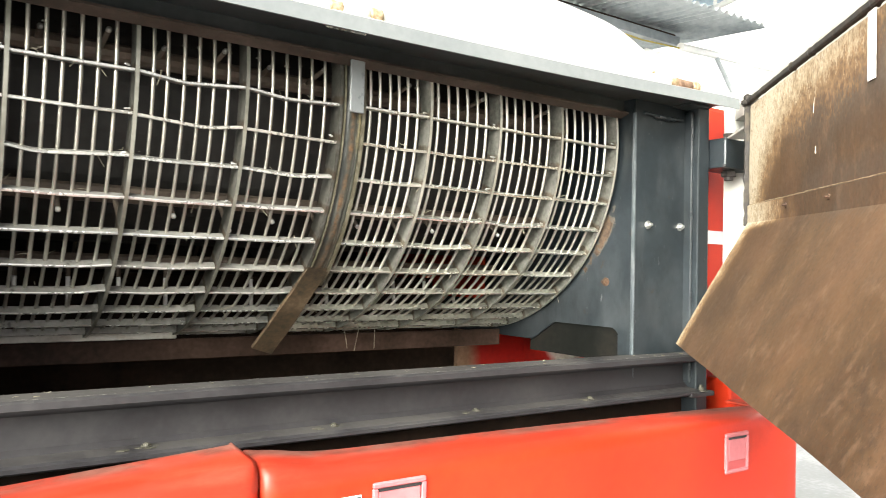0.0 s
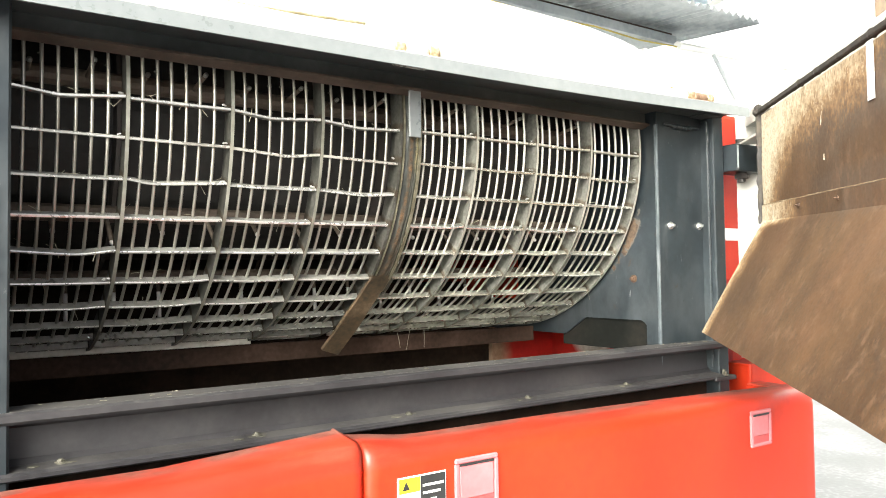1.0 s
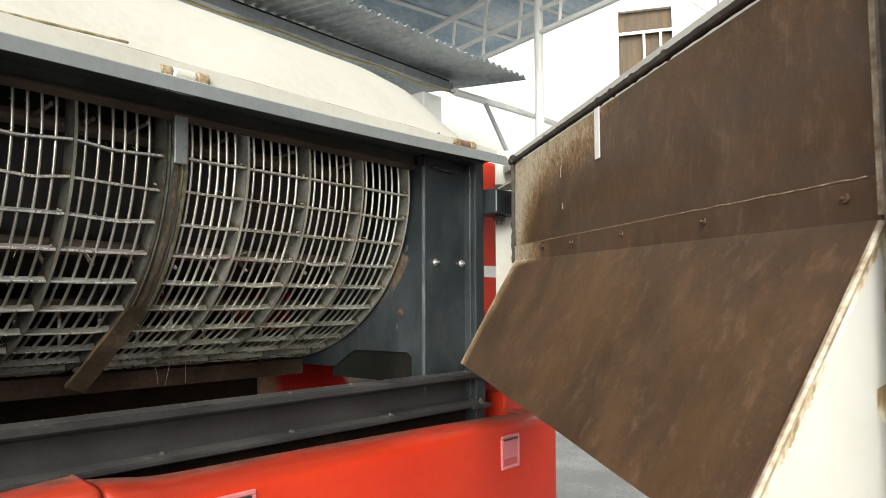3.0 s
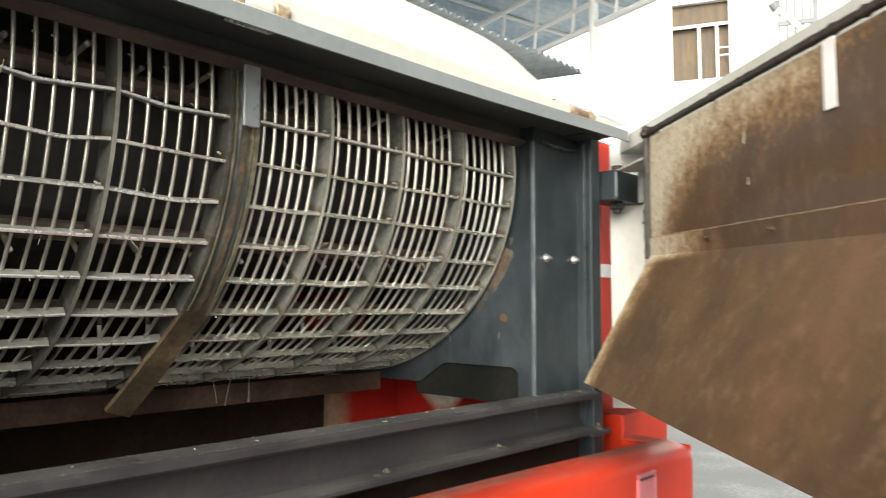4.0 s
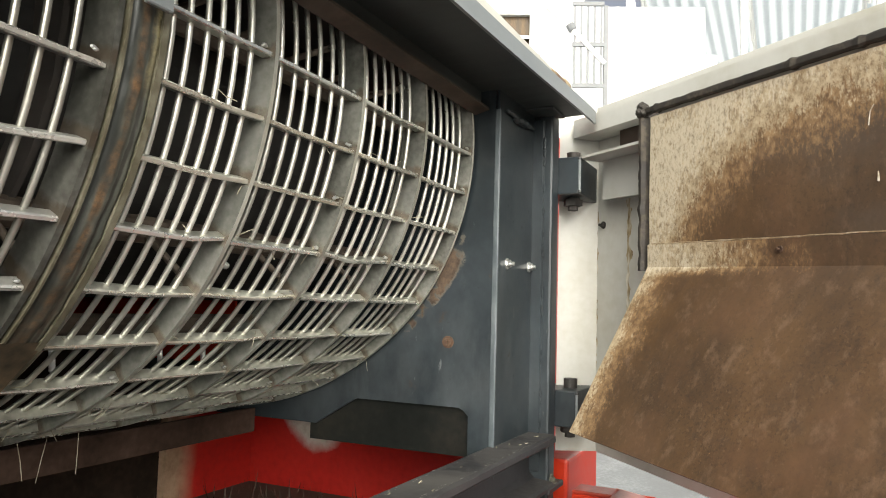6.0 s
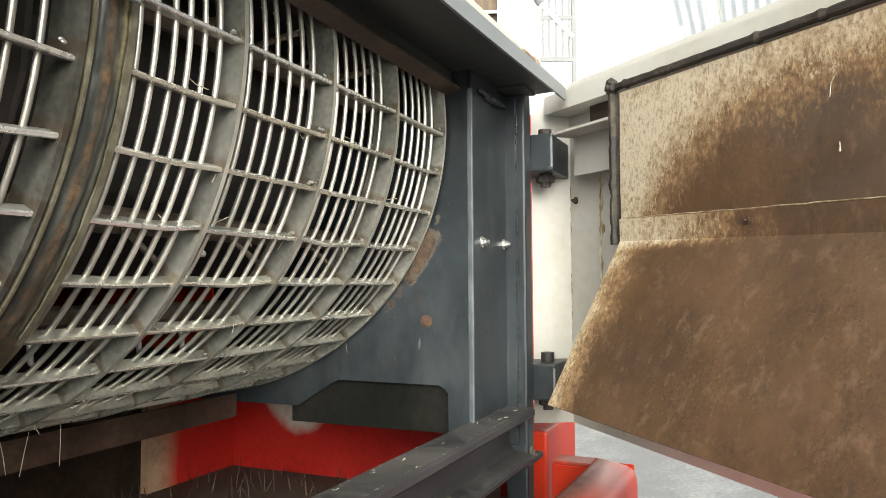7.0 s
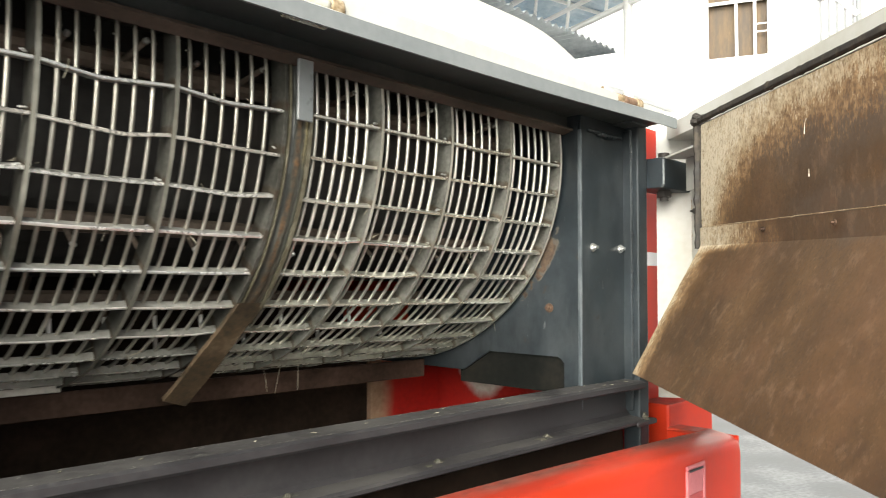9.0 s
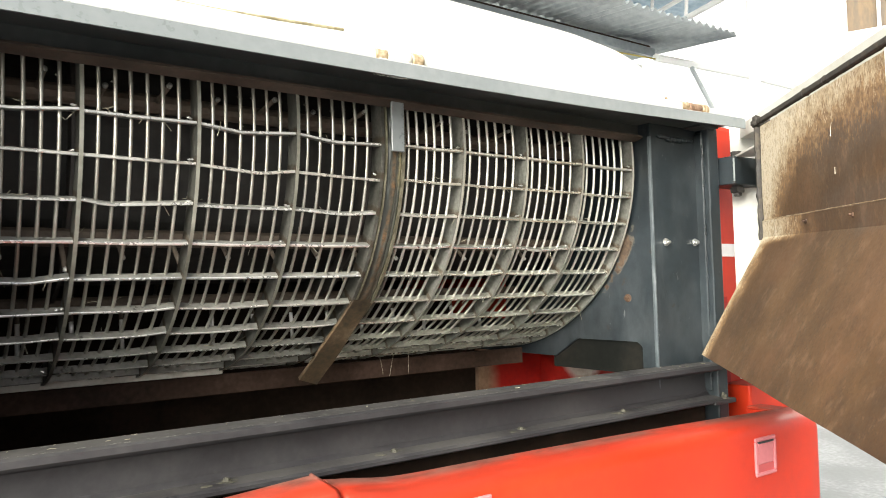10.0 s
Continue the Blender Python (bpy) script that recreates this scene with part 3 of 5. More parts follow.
# lower beam behind the grate
part("lower_beam", profile([(1.448, 1.464), (1.51, 1.464), (1.51, 1.470), (1.454, 1.470), (1.454, 1.502), (1.448, 1.502)], -0.54, 1.17), BEAM, harv, "rusty angle beam beneath the grate")

# ---- drum ----
drum = part("threshing_drum", tube([(-0.5, CY, CZ), (1.12, CY, CZ)], 0.235, 40), DRUM, harv, "dark spiked threshing drum", smooth=False)


def tooth_mesh(th, tip, worn, tip_mat):
    """A round peg, bright from a given radius to its chamfered tip: wear, plus glint in the colour."""
    m = Matrix.Translation((0, CY, CZ)) @ Matrix.Rotation(radians(th), 4, "X")
    bm = tube([(0, -0.26, 0), (0, -worn, 0)], 0.0036, 10)
    add_tube(bm, [(0, -worn, 0), (0, -tip + 0.0015, 0)], 0.0038, 10)
    add_tube(bm, [(0, -tip + 0.0015, 0), (0, -tip, 0)], 0.0026, 10)
    me = mesh_of("tooth", bm, [BAR_RUST, tip_mat], True)
    for p in me.polygons:
        p.material_index = 1 if p.center.y < -worn else 0
    me.transform(m)
    return me


for k in range(8):
    th = 38 + 45 * k
    y0, z0 = round_axis(th, 0.27)
    part("tooth_bar", tube([(-0.5, y0, z0), (1.12, y0, z0)], 0.014, 10), BAR_RUST, drum)
    # Glint painted as a paler tip on the two banks that catch the sky.
    tip_mat = TOOTH if k < 2 else BAR_WORN
    long_tooth, short_tooth = tooth_mesh(th, 0.354, 0.2975 if k == 1 else 0.347, tip_mat), tooth_mesh(th, 0.324, 0.2975 if k == 1 else 0.318, tip_mat)
    for j in range(20):
        part("tooth", long_tooth if j % 2 else short_tooth, None, drum).location = (-0.4958 + 0.0788 * j + (0.0 if k % 2 else 0.036), 0, 0)
for x in (-0.45, 0.1, 0.58):
    bm = bmesh.new()
    add_tube(bm, [(x, CY, CZ), (x + 0.006, CY, CZ)], 0.27, 28)
    part("drum_disc", bm, DARK, drum)

# ---- concave grates ----
FIRST, COUNT = 2.0, 11
T0, T1 = -14.0, 99.0


def row_angle(k):
    return FIRST + 8.9 * min(k, 4) + 9.5 * max(0, k - 4)


def rod_mesh(mat):
    rr = RAD - 0.0118
    return mesh_of("rod", tube([(0, *on_circle(T0 + (T1 - T0) * i / 36, rr)) for i in range(37)], 0.0026, 8), mat, True)


def crossbar_mesh(length, line, mats):
    """A flat bar on edge that follows a bent line of (share of its length, height); it lies at angle zero and is turned into place."""
    bm = bmesh.new()
    n = 20
    us, hs = [p[0] for p in line], [p[1] for p in line]
    rows = []
    for i in range(n + 1):
        u = i / n
        dz = sum(float(np.interp(u + d, us, hs)) for d in (-0.06, -0.03, 0, 0.03, 0.06)) / 5
        dr = 0.0006 * math.sin(math.pi * u) + 0.10 * dz
        rows.append([bm.verts.new((u * length, -(r + dr), z + dz)) for r, z in ((RAD - 0.0142, -0.0024), (RAD - 0.0036, -0.0024), (RAD - 0.0022, -0.0013), (RAD - 0.0022, 0.0013), (RAD - 0.0036, 0.0024), (RAD - 0.0142, 0.0024))])
    for a, b in zip(rows, rows[1:]):
        for j in range(6):
            bm.faces.new((a[j], a[(j + 1) % 6], b[(j + 1) % 6], b[j]))
    bm.faces.new(rows[0])
    bm.faces.new(rows[-1][::-1])
    me = mesh_of("crossbar", bm, mats)
    for p in me.polygons:
        if p.normal.y < -0.5 or (abs(p.normal.z) < 0.95 and abs(p.normal.x) < 0.5):
            p.material_index = 1
    return me


# bars that were knocked out of line: (cell, row) to the line of their bend
BENT = {(0, 0): ((0, 0.001), (0.42, -0.0065), (1, 0.002)), (2, 0): ((0, 0.0), (0.42, -0.0070), (1, 0.0)), (3, 0): ((0, 0.0), (0.42, -0.0068), (1, -0.003)),
        (0, 1): ((0, 0.003), (1, 0.002)), (1, 1): ((0, 0.002), (0.5, 0.001), (1, 0.001)), (2, 1): ((0, 0.0), (0.64, -0.0062), (1, 0.001)), (3, 1): ((0, 0.0), (0.5, -0.002), (1, -0.0035)),
        (1, 2): ((0, 0.002), (0.22, -0.0042), (1, 0.003)), (3, 2): ((0, 0.001), (0.6, -0.004), (1, 0.0005)), (0, 4): ((0, 0.001), (0.66, -0.0060), (1, 0.0025)),
        (2, 5): ((0, 0.002), (0.5, -0.002), (1, 0.002)), (0, 6): ((0, 0.0), (0.7, -0.002), (1, 0.003)), (1, 6): ((0, -0.001), (0.70, -0.002), (1, 0.006)), (3, 6): ((0, 0.0), (0.8, -0.001), (1, 0.004)),
        (1, 5): ((0, 0.0), (0.72, -0.001), (1, 0.004)), (2, 6): ((0, 0.0), (0.4, -0.002), (1, 0.002)), (1, 7): ((0, 0.0), (0.35, -0.003), (1, 0.004))}
DENTED = {(0, 3): ((0, 0.0), (0.7, -0.001), (1, 0.003)), (2, 3): ((0, 0.002), (0.42, -0.0045), (1, 0.001)), (1, 4): ((0, 0.001), (0.55, -0.002), (1, 0.002)), (1, 5): ((0, 0.0), (0.8, -0.001), (1, 0.004))}



def rib_mesh(x, mats, rubbed=True):
    """One curved rib; rust gathers on its flanks where the bars are welded on."""
    bm = arc_plate(x - 0.0026, x + 0.0026, RAD - 0.033, RAD, T0, T1, 110)
    layer = bm.verts.layers.float.new("edge")
    for i, v in enumerate(bm.verts):
        t = T0 + (T1 - T0) * (i // 4) / 110
        v[layer] = max(math.exp(-((t - row_angle(k) + 0.6) / 1.7) ** 2) for k in range(COUNT))
    me = mesh_of("rib", bm, mats)
    for p in me.polygons if rubbed else ():
        c = p.center
        if math.hypot(c.y - CY, c.z - CZ) > RAD - 0.004 and abs(p.normal.x) < 0.5:
            p.material_index = 1
    return me


def grate(ribs, bent, mats, rib_mats, rod_mat, label, seed, last_bar=0.0):
    """A curved grate: ribs with flat bars on edge between them and six round rods a cell threaded through the bars."""
    rnd = random.Random(seed)
    y0, z0 = on_circle(T0 + 1, RAD - 0.012)
    g = part("concave_grate", box(ribs[0], ribs[-1], y0 - 0.012, y0 + 0.016, z0, z0 + 0.018, 0.002), BAR_RUST, harv, label)
    for i, x in enumerate(ribs):
        if i == 0:
            continue
        part("rib", rib_mesh(x, rib_mats, abs(x - 0.5445) > 0.001), None, g)
    weld = bmesh.new()
    rod = rod_mesh(rod_mat)
    for ci, (a, b) in enumerate(zip(ribs, ribs[1:])):
        pitch = (b - a) * 0.1385
        for j in range(6):
            o = part("rod", rod, None, g)
            o.location = (a + 0.0008 + pitch * (j + 1) + rnd.uniform(-0.0012, 0.0012), 0, 0)
            p = Vector((o.location.x + rnd.uniform(-0.0015, 0.0015), *on_circle(-5.2 + rnd.uniform(-0.5, 0.5), RAD - 0.013)))
            bmesh.ops.create_icosphere(weld, subdivisions=1, radius=rnd.uniform(0.0018, 0.0034), matrix=Matrix.Translation(p) @ Matrix.Diagonal((1.6, 0.8, 0.8, 1)))
        for k in range(COUNT):
            line = bent[(ci, k)] if (ci, k) in bent else ((0, rnd.uniform(-0.0005, 0.001)), (rnd.uniform(0.3, 0.7), rnd.uniform(-0.0018, 0.0004)), (1, rnd.uniform(-0.0005, 0.001)))
            o = part("crossbar", crossbar_mesh(b - a - 0.0056, line, mats), None, g)
            y0, z0 = on_circle(row_angle(k))
            turn = radians(turn_at(row_angle(k)))
            o.location = (a + 0.0028, y0 + RAD * math.cos(turn), z0 + RAD * math.sin(turn))
            o.rotation_euler = (turn, 0, 0)
            if rnd.random() < 0.4:
                bm = bmesh.new()
                p = Vector((b - 0.009, *on_circle(row_angle(k) - 0.9, RAD - 0.006)))
                for q in range(3):
                    bmesh.ops.create_icosphere(bm, subdivisions=1, radius=rnd.uniform(0.0016, 0.0028), matrix=Matrix.Translation(p + Vector((rnd.uniform(-0.004, 0.003), rnd.uniform(-0.001, 0.001), rnd.uniform(-0.001, 0.001)))) @ Matrix.Diagonal((1.3, 0.8, 0.8, 1)))
                part("weld_bead", bm, BRIGHT, g)
    if last_bar:
        # Added strip stands in for the lit last crossbars.
        part("foot_bar", box(ribs[0], last_bar, 1.434, 1.440, 1.5035, 1.5265, 0.0015), FOOT, g, "added pale strip standing for the lit last crossbars")
    part("weld_spot", weld, GREASE, g, "row of weld spots at the rod tops", kind="stuff")
    return g


# The left grate takes darker rod and rib tones than the right.
grate([-0.055, 0.095, 0.245, 0.395, 0.5445], BENT, [BAR_WORN, EDGE_WORN], [RIB_LEFT, RIB_EDGE_LEFT], ROD_LEFT, "curved steel concave grate with bent crossbars", 3, 0.40)
grate([0.583, 0.712, 0.861, 1.011, 1.161], DENTED, [BAR_FACE, STEEL], [RIB, RIB_EDGE], ROD, "curved steel concave grate with straight crossbars", 8)

# joint strap between the two grates
strap_bm = bmesh.new()
lanes = [0.5510 + 0.028 * j / 14 for j in range(15)]
rows = []
for i in range(161):
    t = T0 + (50 - T0) * i / 160
    row = []
    for j, x in enumerate(lanes):
        u = (x - 0.5510) / 0.028
        lift = 0.0012 - 0.0030 * math.exp(-((u - 0.12) / 0.12) ** 2) - 0.0016 * math.exp(-((u - 0.76) / 0.05) ** 2)
        lift += 0.0011 * noise.noise(Vector((x * 160, t * 0.35, 0))) + 0.0006 * noise.noise(Vector((x * 420, t * 1.1, 5)))
        row.append(strap_bm.verts.new((x, *on_circle(t, RAD + lift))))
    row += [strap_bm.verts.new((x, *on_circle(t, RAD - 0.006))) for x in (lanes[-1], lanes[0])]
    rows.append(row)
for a, b in zip(rows, rows[1:]):
    for j in range(len(a)):
        strap_bm.faces.new((a[j], a[(j + 1) % len(a)], b[(j + 1) % len(a)], b[j]))
strap_bm.faces.new(rows[0])
strap_bm.faces.new(rows[-1][::-1])
y0, z0 = on_circle(45, RAD + 0.002)
starts = [Vector((0.5445, y0, z0)), Vector((0.5845, y0, z0))]
ends = [Vector((0.4985, 1.306, 1.494)), Vector((0.5390, 1.317, 1.481))]
along = (ends[0] + ends[1] - starts[0] - starts[1]).normalized()
nrm = Vector((0, along.z, -along.y)).normalized()
bm = bmesh.new()
vs = []
STEPS = 12
for i in range(STEPS + 1):
    f = i / STEPS
    bow = 0.003 * math.sin(math.pi * f)
    for k, d in ((0, 0), (1, 0), (1, -0.007), (0, -0.007)):
        wear = Vector((0.0011 * math.sin(9 * f + 2 * k) * math.sin(math.pi * f), 0, 0))
        vs.append(bm.verts.new(starts[k].lerp(ends[k], f) + wear + nrm * (d + bow)))
for i in range(STEPS):
    for j in range(4):
        bm.faces.new((vs[4 * i + j], vs[4 * i + (j + 1) % 4], vs[4 * i + 4 + (j + 1) % 4], vs[4 * i + 4 + j]))
bm.faces.new(vs[-4:])
strap = part("joint_strap", strap_bm, STRAP, harv, "grey strap over the joint of the grates, streaked with rust", smooth=True)
part("strap_tail", bm, TAIL, strap, "brown rusty tail of the strap")
part("strap_groove", arc_plate(0.5472, 0.5510, RAD - 0.036, RAD - 0.010, T0, 70), RECESS_SHADE, strap)
part("strap_bead", arc_plate(0.5500, 0.5520, RAD - 0.006, RAD + 0.0018, T0, 49, 60), OLIVE_EDGE, strap, "rubbed edge of the strap")
part("strap_edge", arc_plate(0.5795, 0.5855, RAD - 0.036, RAD + 0.0030, T0, 52, 60), OLIVE_EDGE, strap, "olive-grey rib crusted with dust")
part("hanging_tab", box(0.5515, 0.5755, 1.049, 1.054, 1.882, 1.965, 0.001), LIP, harv, "flat grey tab hanging from the top beam")

# ---- top beam with its lip ----
def sag(x):
    """How far the lip's long free edge hangs below its end at the post."""
    return 0.0175 * (1 - math.exp(-(max(0.0, 1.389 - x) / 0.42) ** 1.4))


def sagging(p):
    return Vector((p.x, p.y, p.z - sag(p.x) * min(1.0, max(0.0, (1.05 - p.y) / 0.09))))


lip = part("top_lip", profile([(0.943, 2.008), (0.943, 1.987), (0.947, 1.987), (0.949, 2.003), (1.14, 2.006), (1.14, 2.011), (0.948, 2.011)], -0.6, 1.389, 50, sagging), LIP, harv, "grey folded lip of the top beam")
part("beam_soffit", profile([(0.950, 1.998), (1.060, 1.993), (1.060, 1.962), (1.066, 1.962), (1.066, 2.002), (0.950, 2.002)], -0.6, 1.365, 50, sagging), SOFFIT, harv, "soffit under the lip, its shade put into the paint")
part("beam_seal", profile([(1.046, 1.9645), (1.068, 1.958), (1.072, 1.962), (1.0595, 1.969), (1.047, 1.9685)], -0.55, 1.172, 24), SEAL, harv, "brown seal strip along the beam")
bm = tube([(1.195 + 0.004 * i, 1.0255 + 0.001 * noise.noise(Vector((i * 0.5, 0, 0))), 1.9665 + 0.0012 * noise.noise(Vector((0, i * 0.5, 0)))) for i in range(30)], 0.0036, 8)
for i in range(18):
    bmesh.ops.create_icosphere(bm, subdivisions=2, radius=0.003 + 0.002 * (i % 3), matrix=Matrix.Translation((1.232 + 0.0026 * i, 1.026 + 0.002 * math.sin(i), 1.9645 + 0.002 * math.cos(2.1 * i))) @ Matrix.Diagonal((1.6, 1, 0.8, 1)))
part("seal_bead", bm, SLATE, harv, "lumpy painted weld where the beam meets the post", smooth=True)
# Added dark plate stands in for the shading beneath the lip.
part("lip_shading_plate", box(1.285, 1.352, 0.985, 1.030, 1.9905, 1.9945, 0.001), SOFFIT, harv, "added dark plate in place of the shading under the lip")
part("lip_slot", box(0.468, 0.530, 0.951, 0.965, 1.9740, 1.9815, 0.001), STEEL, lip, "bare metal tab beneath the lip")

# ---- end plate, panel, corner post ----


def plate_foot(y):
    """Height of the end plate's lower edge, with its cut-out."""
    if y < 1.0685:
        return 1.40
    if y < 1.257:
        return 1.532 - 0.012 * max(0.0, 1 - (y - 1.068) / 0.012)
    return max(1.488, 1.532 - 0.044 * (y - 1.257) / 0.073)


bm = bmesh.new()
cols = [1.036, 1.052, 1.068, 1.069, 1.076, 1.084] + [1.10 + 0.0157 * i for i in range(11)] + [1.275, 1.295, 1.33] + [1.36 + 0.0395 * i for i in range(21)]
grid = [[bm.verts.new((1.1735, y, plate_foot(y) + (2.005 - plate_foot(y)) * k / 40)) for k in range(41)] for y in cols]
for a, b in zip(grid, grid[1:]):
    for k in range(40):
        bm.faces.new((a[k], a[k + 1], b[k + 1], b[k]))
edge_layer = bm.verts.layers.float.new("edge")
for v in bm.verts:
    dy, dz = CY - v.co.y, CZ - v.co.z
    r, ang = math.hypot(dy, dz), math.degrees(math.atan2(dz, dy))
    near = max(0.0, 1 - abs(r - RAD - 0.004) / (0.020 + 0.020 * max(0.0, 1 - abs(ang - 26) / 12)))
    span = max(0.0, 1 - abs(ang - 34) / 22)
    v[edge_layer] = 0.95 * near * min(1, span * 1.6)
bm.normal_update()
bmesh.ops.solidify(bm, geom=bm.faces[:], thickness=0.004)
part("end_plate", bm, END_PLATE, harv, "slate end plate with rust beside the grate")
# Its near-black colour carries the shade inside the notch.
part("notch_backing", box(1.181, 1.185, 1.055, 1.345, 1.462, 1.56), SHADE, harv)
part("side_panel", box(1.1735, 1.345, 1.030, 1.034, 1.40, 1.995, 0.0), SLATE, harv, "slate side panel held by two bolts")
# Bent edge of the panel, its highlight painted in the paler slate.
part("panel_edge", box(1.1722, 1.1764, 1.0280, 1.0365, 1.42, 1.965, 0.0018, seg=2), SLATE_EDGE, harv)
bm = box(1.331, 1.366, 0.998, 1.036, 1.30, 1.995, 0.004, seg=2)
add_box(bm, 1.326, 1.333, 1.012, 1.034, 1.42, 1.985, 0.002)
post = part("corner_post", bm, SLATE, harv, "slate steel corner post")
rw = random.Random(11)
bm = bmesh.new()
for i in range(26):
    z = 1.45 + 0.5 * rw.random()
    bmesh.ops.create_icosphere(bm, subdivisions=1, radius=rw.uniform(0.002, 0.004), matrix=Matrix.Translation((1.327, 1.011, z)) @ Matrix.Diagonal((0.7, 0.7, 2.2, 1)))
part("weld_seam", bm, END_PLATE, post, kind="stuff")
part("panel_bolt", bolt((1.213, 1.030, 1.742), (0, -1, 0), 0.0058, 0.007), BRIGHT, harv, "bright zinc bolt")
part("panel_bolt", bolt((1.312, 1.030, 1.743), (0, -1, 0), 0.0058, 0.007), BRIGHT, harv, "bright zinc bolt")
part("plate_bolt", bolt((1.1735, 1.103, 1.625), (-1, 0, 0), 0.0062, 0.006), RUST, harv, "rusty hex bolt")

# left post
part("left_post", box(-0.130, -0.0525, 0.992, 1.07, 1.30, 1.997, 0.003), SLATE, harv, "slate corner post")
bm = box(-0.100, -0.068, 0.986, 0.992, 1.60, 1.76, 0.004)
add_tube(bm, [(-0.078, 0.987, 1.655), (-0.078, 0.982, 1.655)], 0.007, 8)
part("post_plate", bm, DOOR_WHITE, harv, "pale plate on the post")

# ---- front rail ----
rail = part("front_rail", profile([(0.990, 1.466), (0.986, 1.470), (0.986, 1.478), (0.991, 1.481), (1.036, 1.482), (1.042, 1.477), (1.042, 1.402), (0.992, 1.397), (0.987, 1.400), (0.987, 1.405), (0.992, 1.408), (1.020, 1.411), (1.027, 1.418), (1.029, 1.456), (1.022, 1.464)], -0.6, 1.331, 40), RAIL, harv, "dark steel front rail dusted with chaff")
for x in (0.005, 0.261, 0.520, 0.777, 1.040):
    part("rail_bolt", bolt((x, 1.012, 1.409), (0, 0, 1), 0.0048, 0.0042, 0.0012), GREASE, rail, "dusty bolt head")
    bm = bmesh.new()
    for j in range(5):
        bmesh.ops.create_icosphere(bm, subdivisions=1, radius=0.004, matrix=Matrix.Translation((x + rw.uniform(-0.035, 0.012), 1.008 + rw.uniform(-0.008, 0.008), 1.4095)) @ Matrix.Diagonal((2.2, 1, 0.25, 1)))
    part("grease_patch", bm, GREASE, rail)
rc = random.Random(41)
bm = bmesh.new()
for j in range(520):
    front = rc.random() < 0.6
    c = Vector((rc.uniform(-0.3, 1.3), (0.9905 + abs(rc.gauss(0, 0.003))) if front else (1.034 - abs(rc.gauss(0, 0.004))), 0))
    c.z = 1.4815 + (c.y - 0.991) * 0.022
    size = rc.uniform(0.0003, 0.0014) * rc.choice((1, 1, 1, 1.7))
    ring = []
    for i in range(7):
        w = 2 * math.pi * i / 7
        q = size * rc.uniform(0.5, 1.2)
        ring.append(bm.verts.new(c + Vector((q * rc.uniform(1.2, 2.6) * math.cos(w), 0.7 * q * math.sin(w), 0.0002 * (i % 2)))))
    bm.faces.new(ring)
part("paint_chip", bm, GREY_CHIP, rail, "pale chips worn through the paint along the rail", kind="stuff")
part("rail_foot", box(1.300, 1.375, 0.985, 1.03, 1.394, 1.404, 0.002), RAIL, rail)
part("rail_foot_bolt", bolt((1.345, 0.998, 1.404), (0, 0, 1), 0.0075, 0.008), GREASE, rail)
part("under_rail_wall", box(-0.6, 1.36, 1.055, 1.061, 1.1, 1.40), RECESS_SHADE, harv)


# ---- red outer panels ----
def panel_shape(x0, x1, end_round):
    """A pressed panel: rounded top edge, sloping dusty shoulder, ends turned back."""
    pts = [(0.846, 0.72), (0.842, 1.375), (0.844, 1.390), (0.850, 1.399), (0.858, 1.403), (0.905, 1.410), (0.912, 1.407), (0.912, 1.398), (0.868, 1.388), (0.860, 1.370), (0.862, 0.72)]

    def shape(p):
        q = p.copy()
        u = (q.x - x0) / (x1 - x0)
        if q.z > 1.3:
            q.z -= 0.020 * u * u if end_round else 0.0
            if end_round:
                q.z += 0.012 * math.exp(-(u / 0.06) ** 2) - 0.006
        if not end_round and q.z > 1.3:
            w = min(1.0, max(0.0, (q.x - 0.10) / 0.2475))
            q.z += (0.012 + (0.005 if q.y > 0.88 else 0.0)) * w
            if q.y > 0.88 and q.x > 0.33:
                q.x -= 0.7 * (q.x - 0.33)
        if end_round:
            q.y += 0.003 * max(0, (u - 0.95) / 0.05) ** 2
        q.y += 0.007 * math.exp(-((u) / 0.006) ** 2) + 0.007 * math.exp(-((1 - u) / 0.006) ** 2)
        return q
    return profile(pts, x0, x1, 170, shape)


right_panel = part("side_cover", panel_shape(0.3525, 1.449, True), COVER, harv, "orange-red pressed side cover", smooth=True)
part("cover_end", box(1.439, 1.447, 0.850, 0.978, 0.72, 1.379, 0.002), RED, right_panel)
bm = box(1.399, 1.4485, 0.9125, 0.978, 1.3775, 1.3835, 0.002)
add_box(bm, 1.399, 1.403, 0.905, 0.978, 1.30, 1.3775, 0.001)
part("end_flange", bm, COVER, right_panel, "turned-in flange at the cover's end")
left_panel = part("side_cover", panel_shape(-0.75, 0.3480, False), COVER, harv, "orange-red pressed side cover with a folded corner", smooth=True)
part("recess_groove", box(0.190, 0.300, 0.8395, 0.8425, 1.3455, 1.3485), PINK_DARK, left_panel)
part("recess_groove", box(0.2970, 0.3000, 0.8395, 0.8425, 1.10, 1.3455), PINK_DARK, left_panel)


def latch(x, z, parent, mat, w=0.066, h=0.078):
    """A flush paddle latch: frame, paddle and the hollow under it."""
    bm = bmesh.new()
    y = 0.840
    add_box(bm, x, x + w, y - 0.0032, y + 0.002, z - 0.008, z, 0.002)
    add_box(bm, x, x + w, y - 0.0032, y + 0.002, z - h, z - h + 0.007, 0.002)
    add_box(bm, x, x + 0.007, y - 0.0032, y + 0.002, z - h + 0.007, z - 0.008, 0.001)
    add_box(bm, x + w - 0.007, x + w, y - 0.0032, y + 0.002, z - h + 0.007, z - 0.008, 0.001)
    lt = part("latch", bm, mat, parent, "flush pink plastic latch")
    return lt


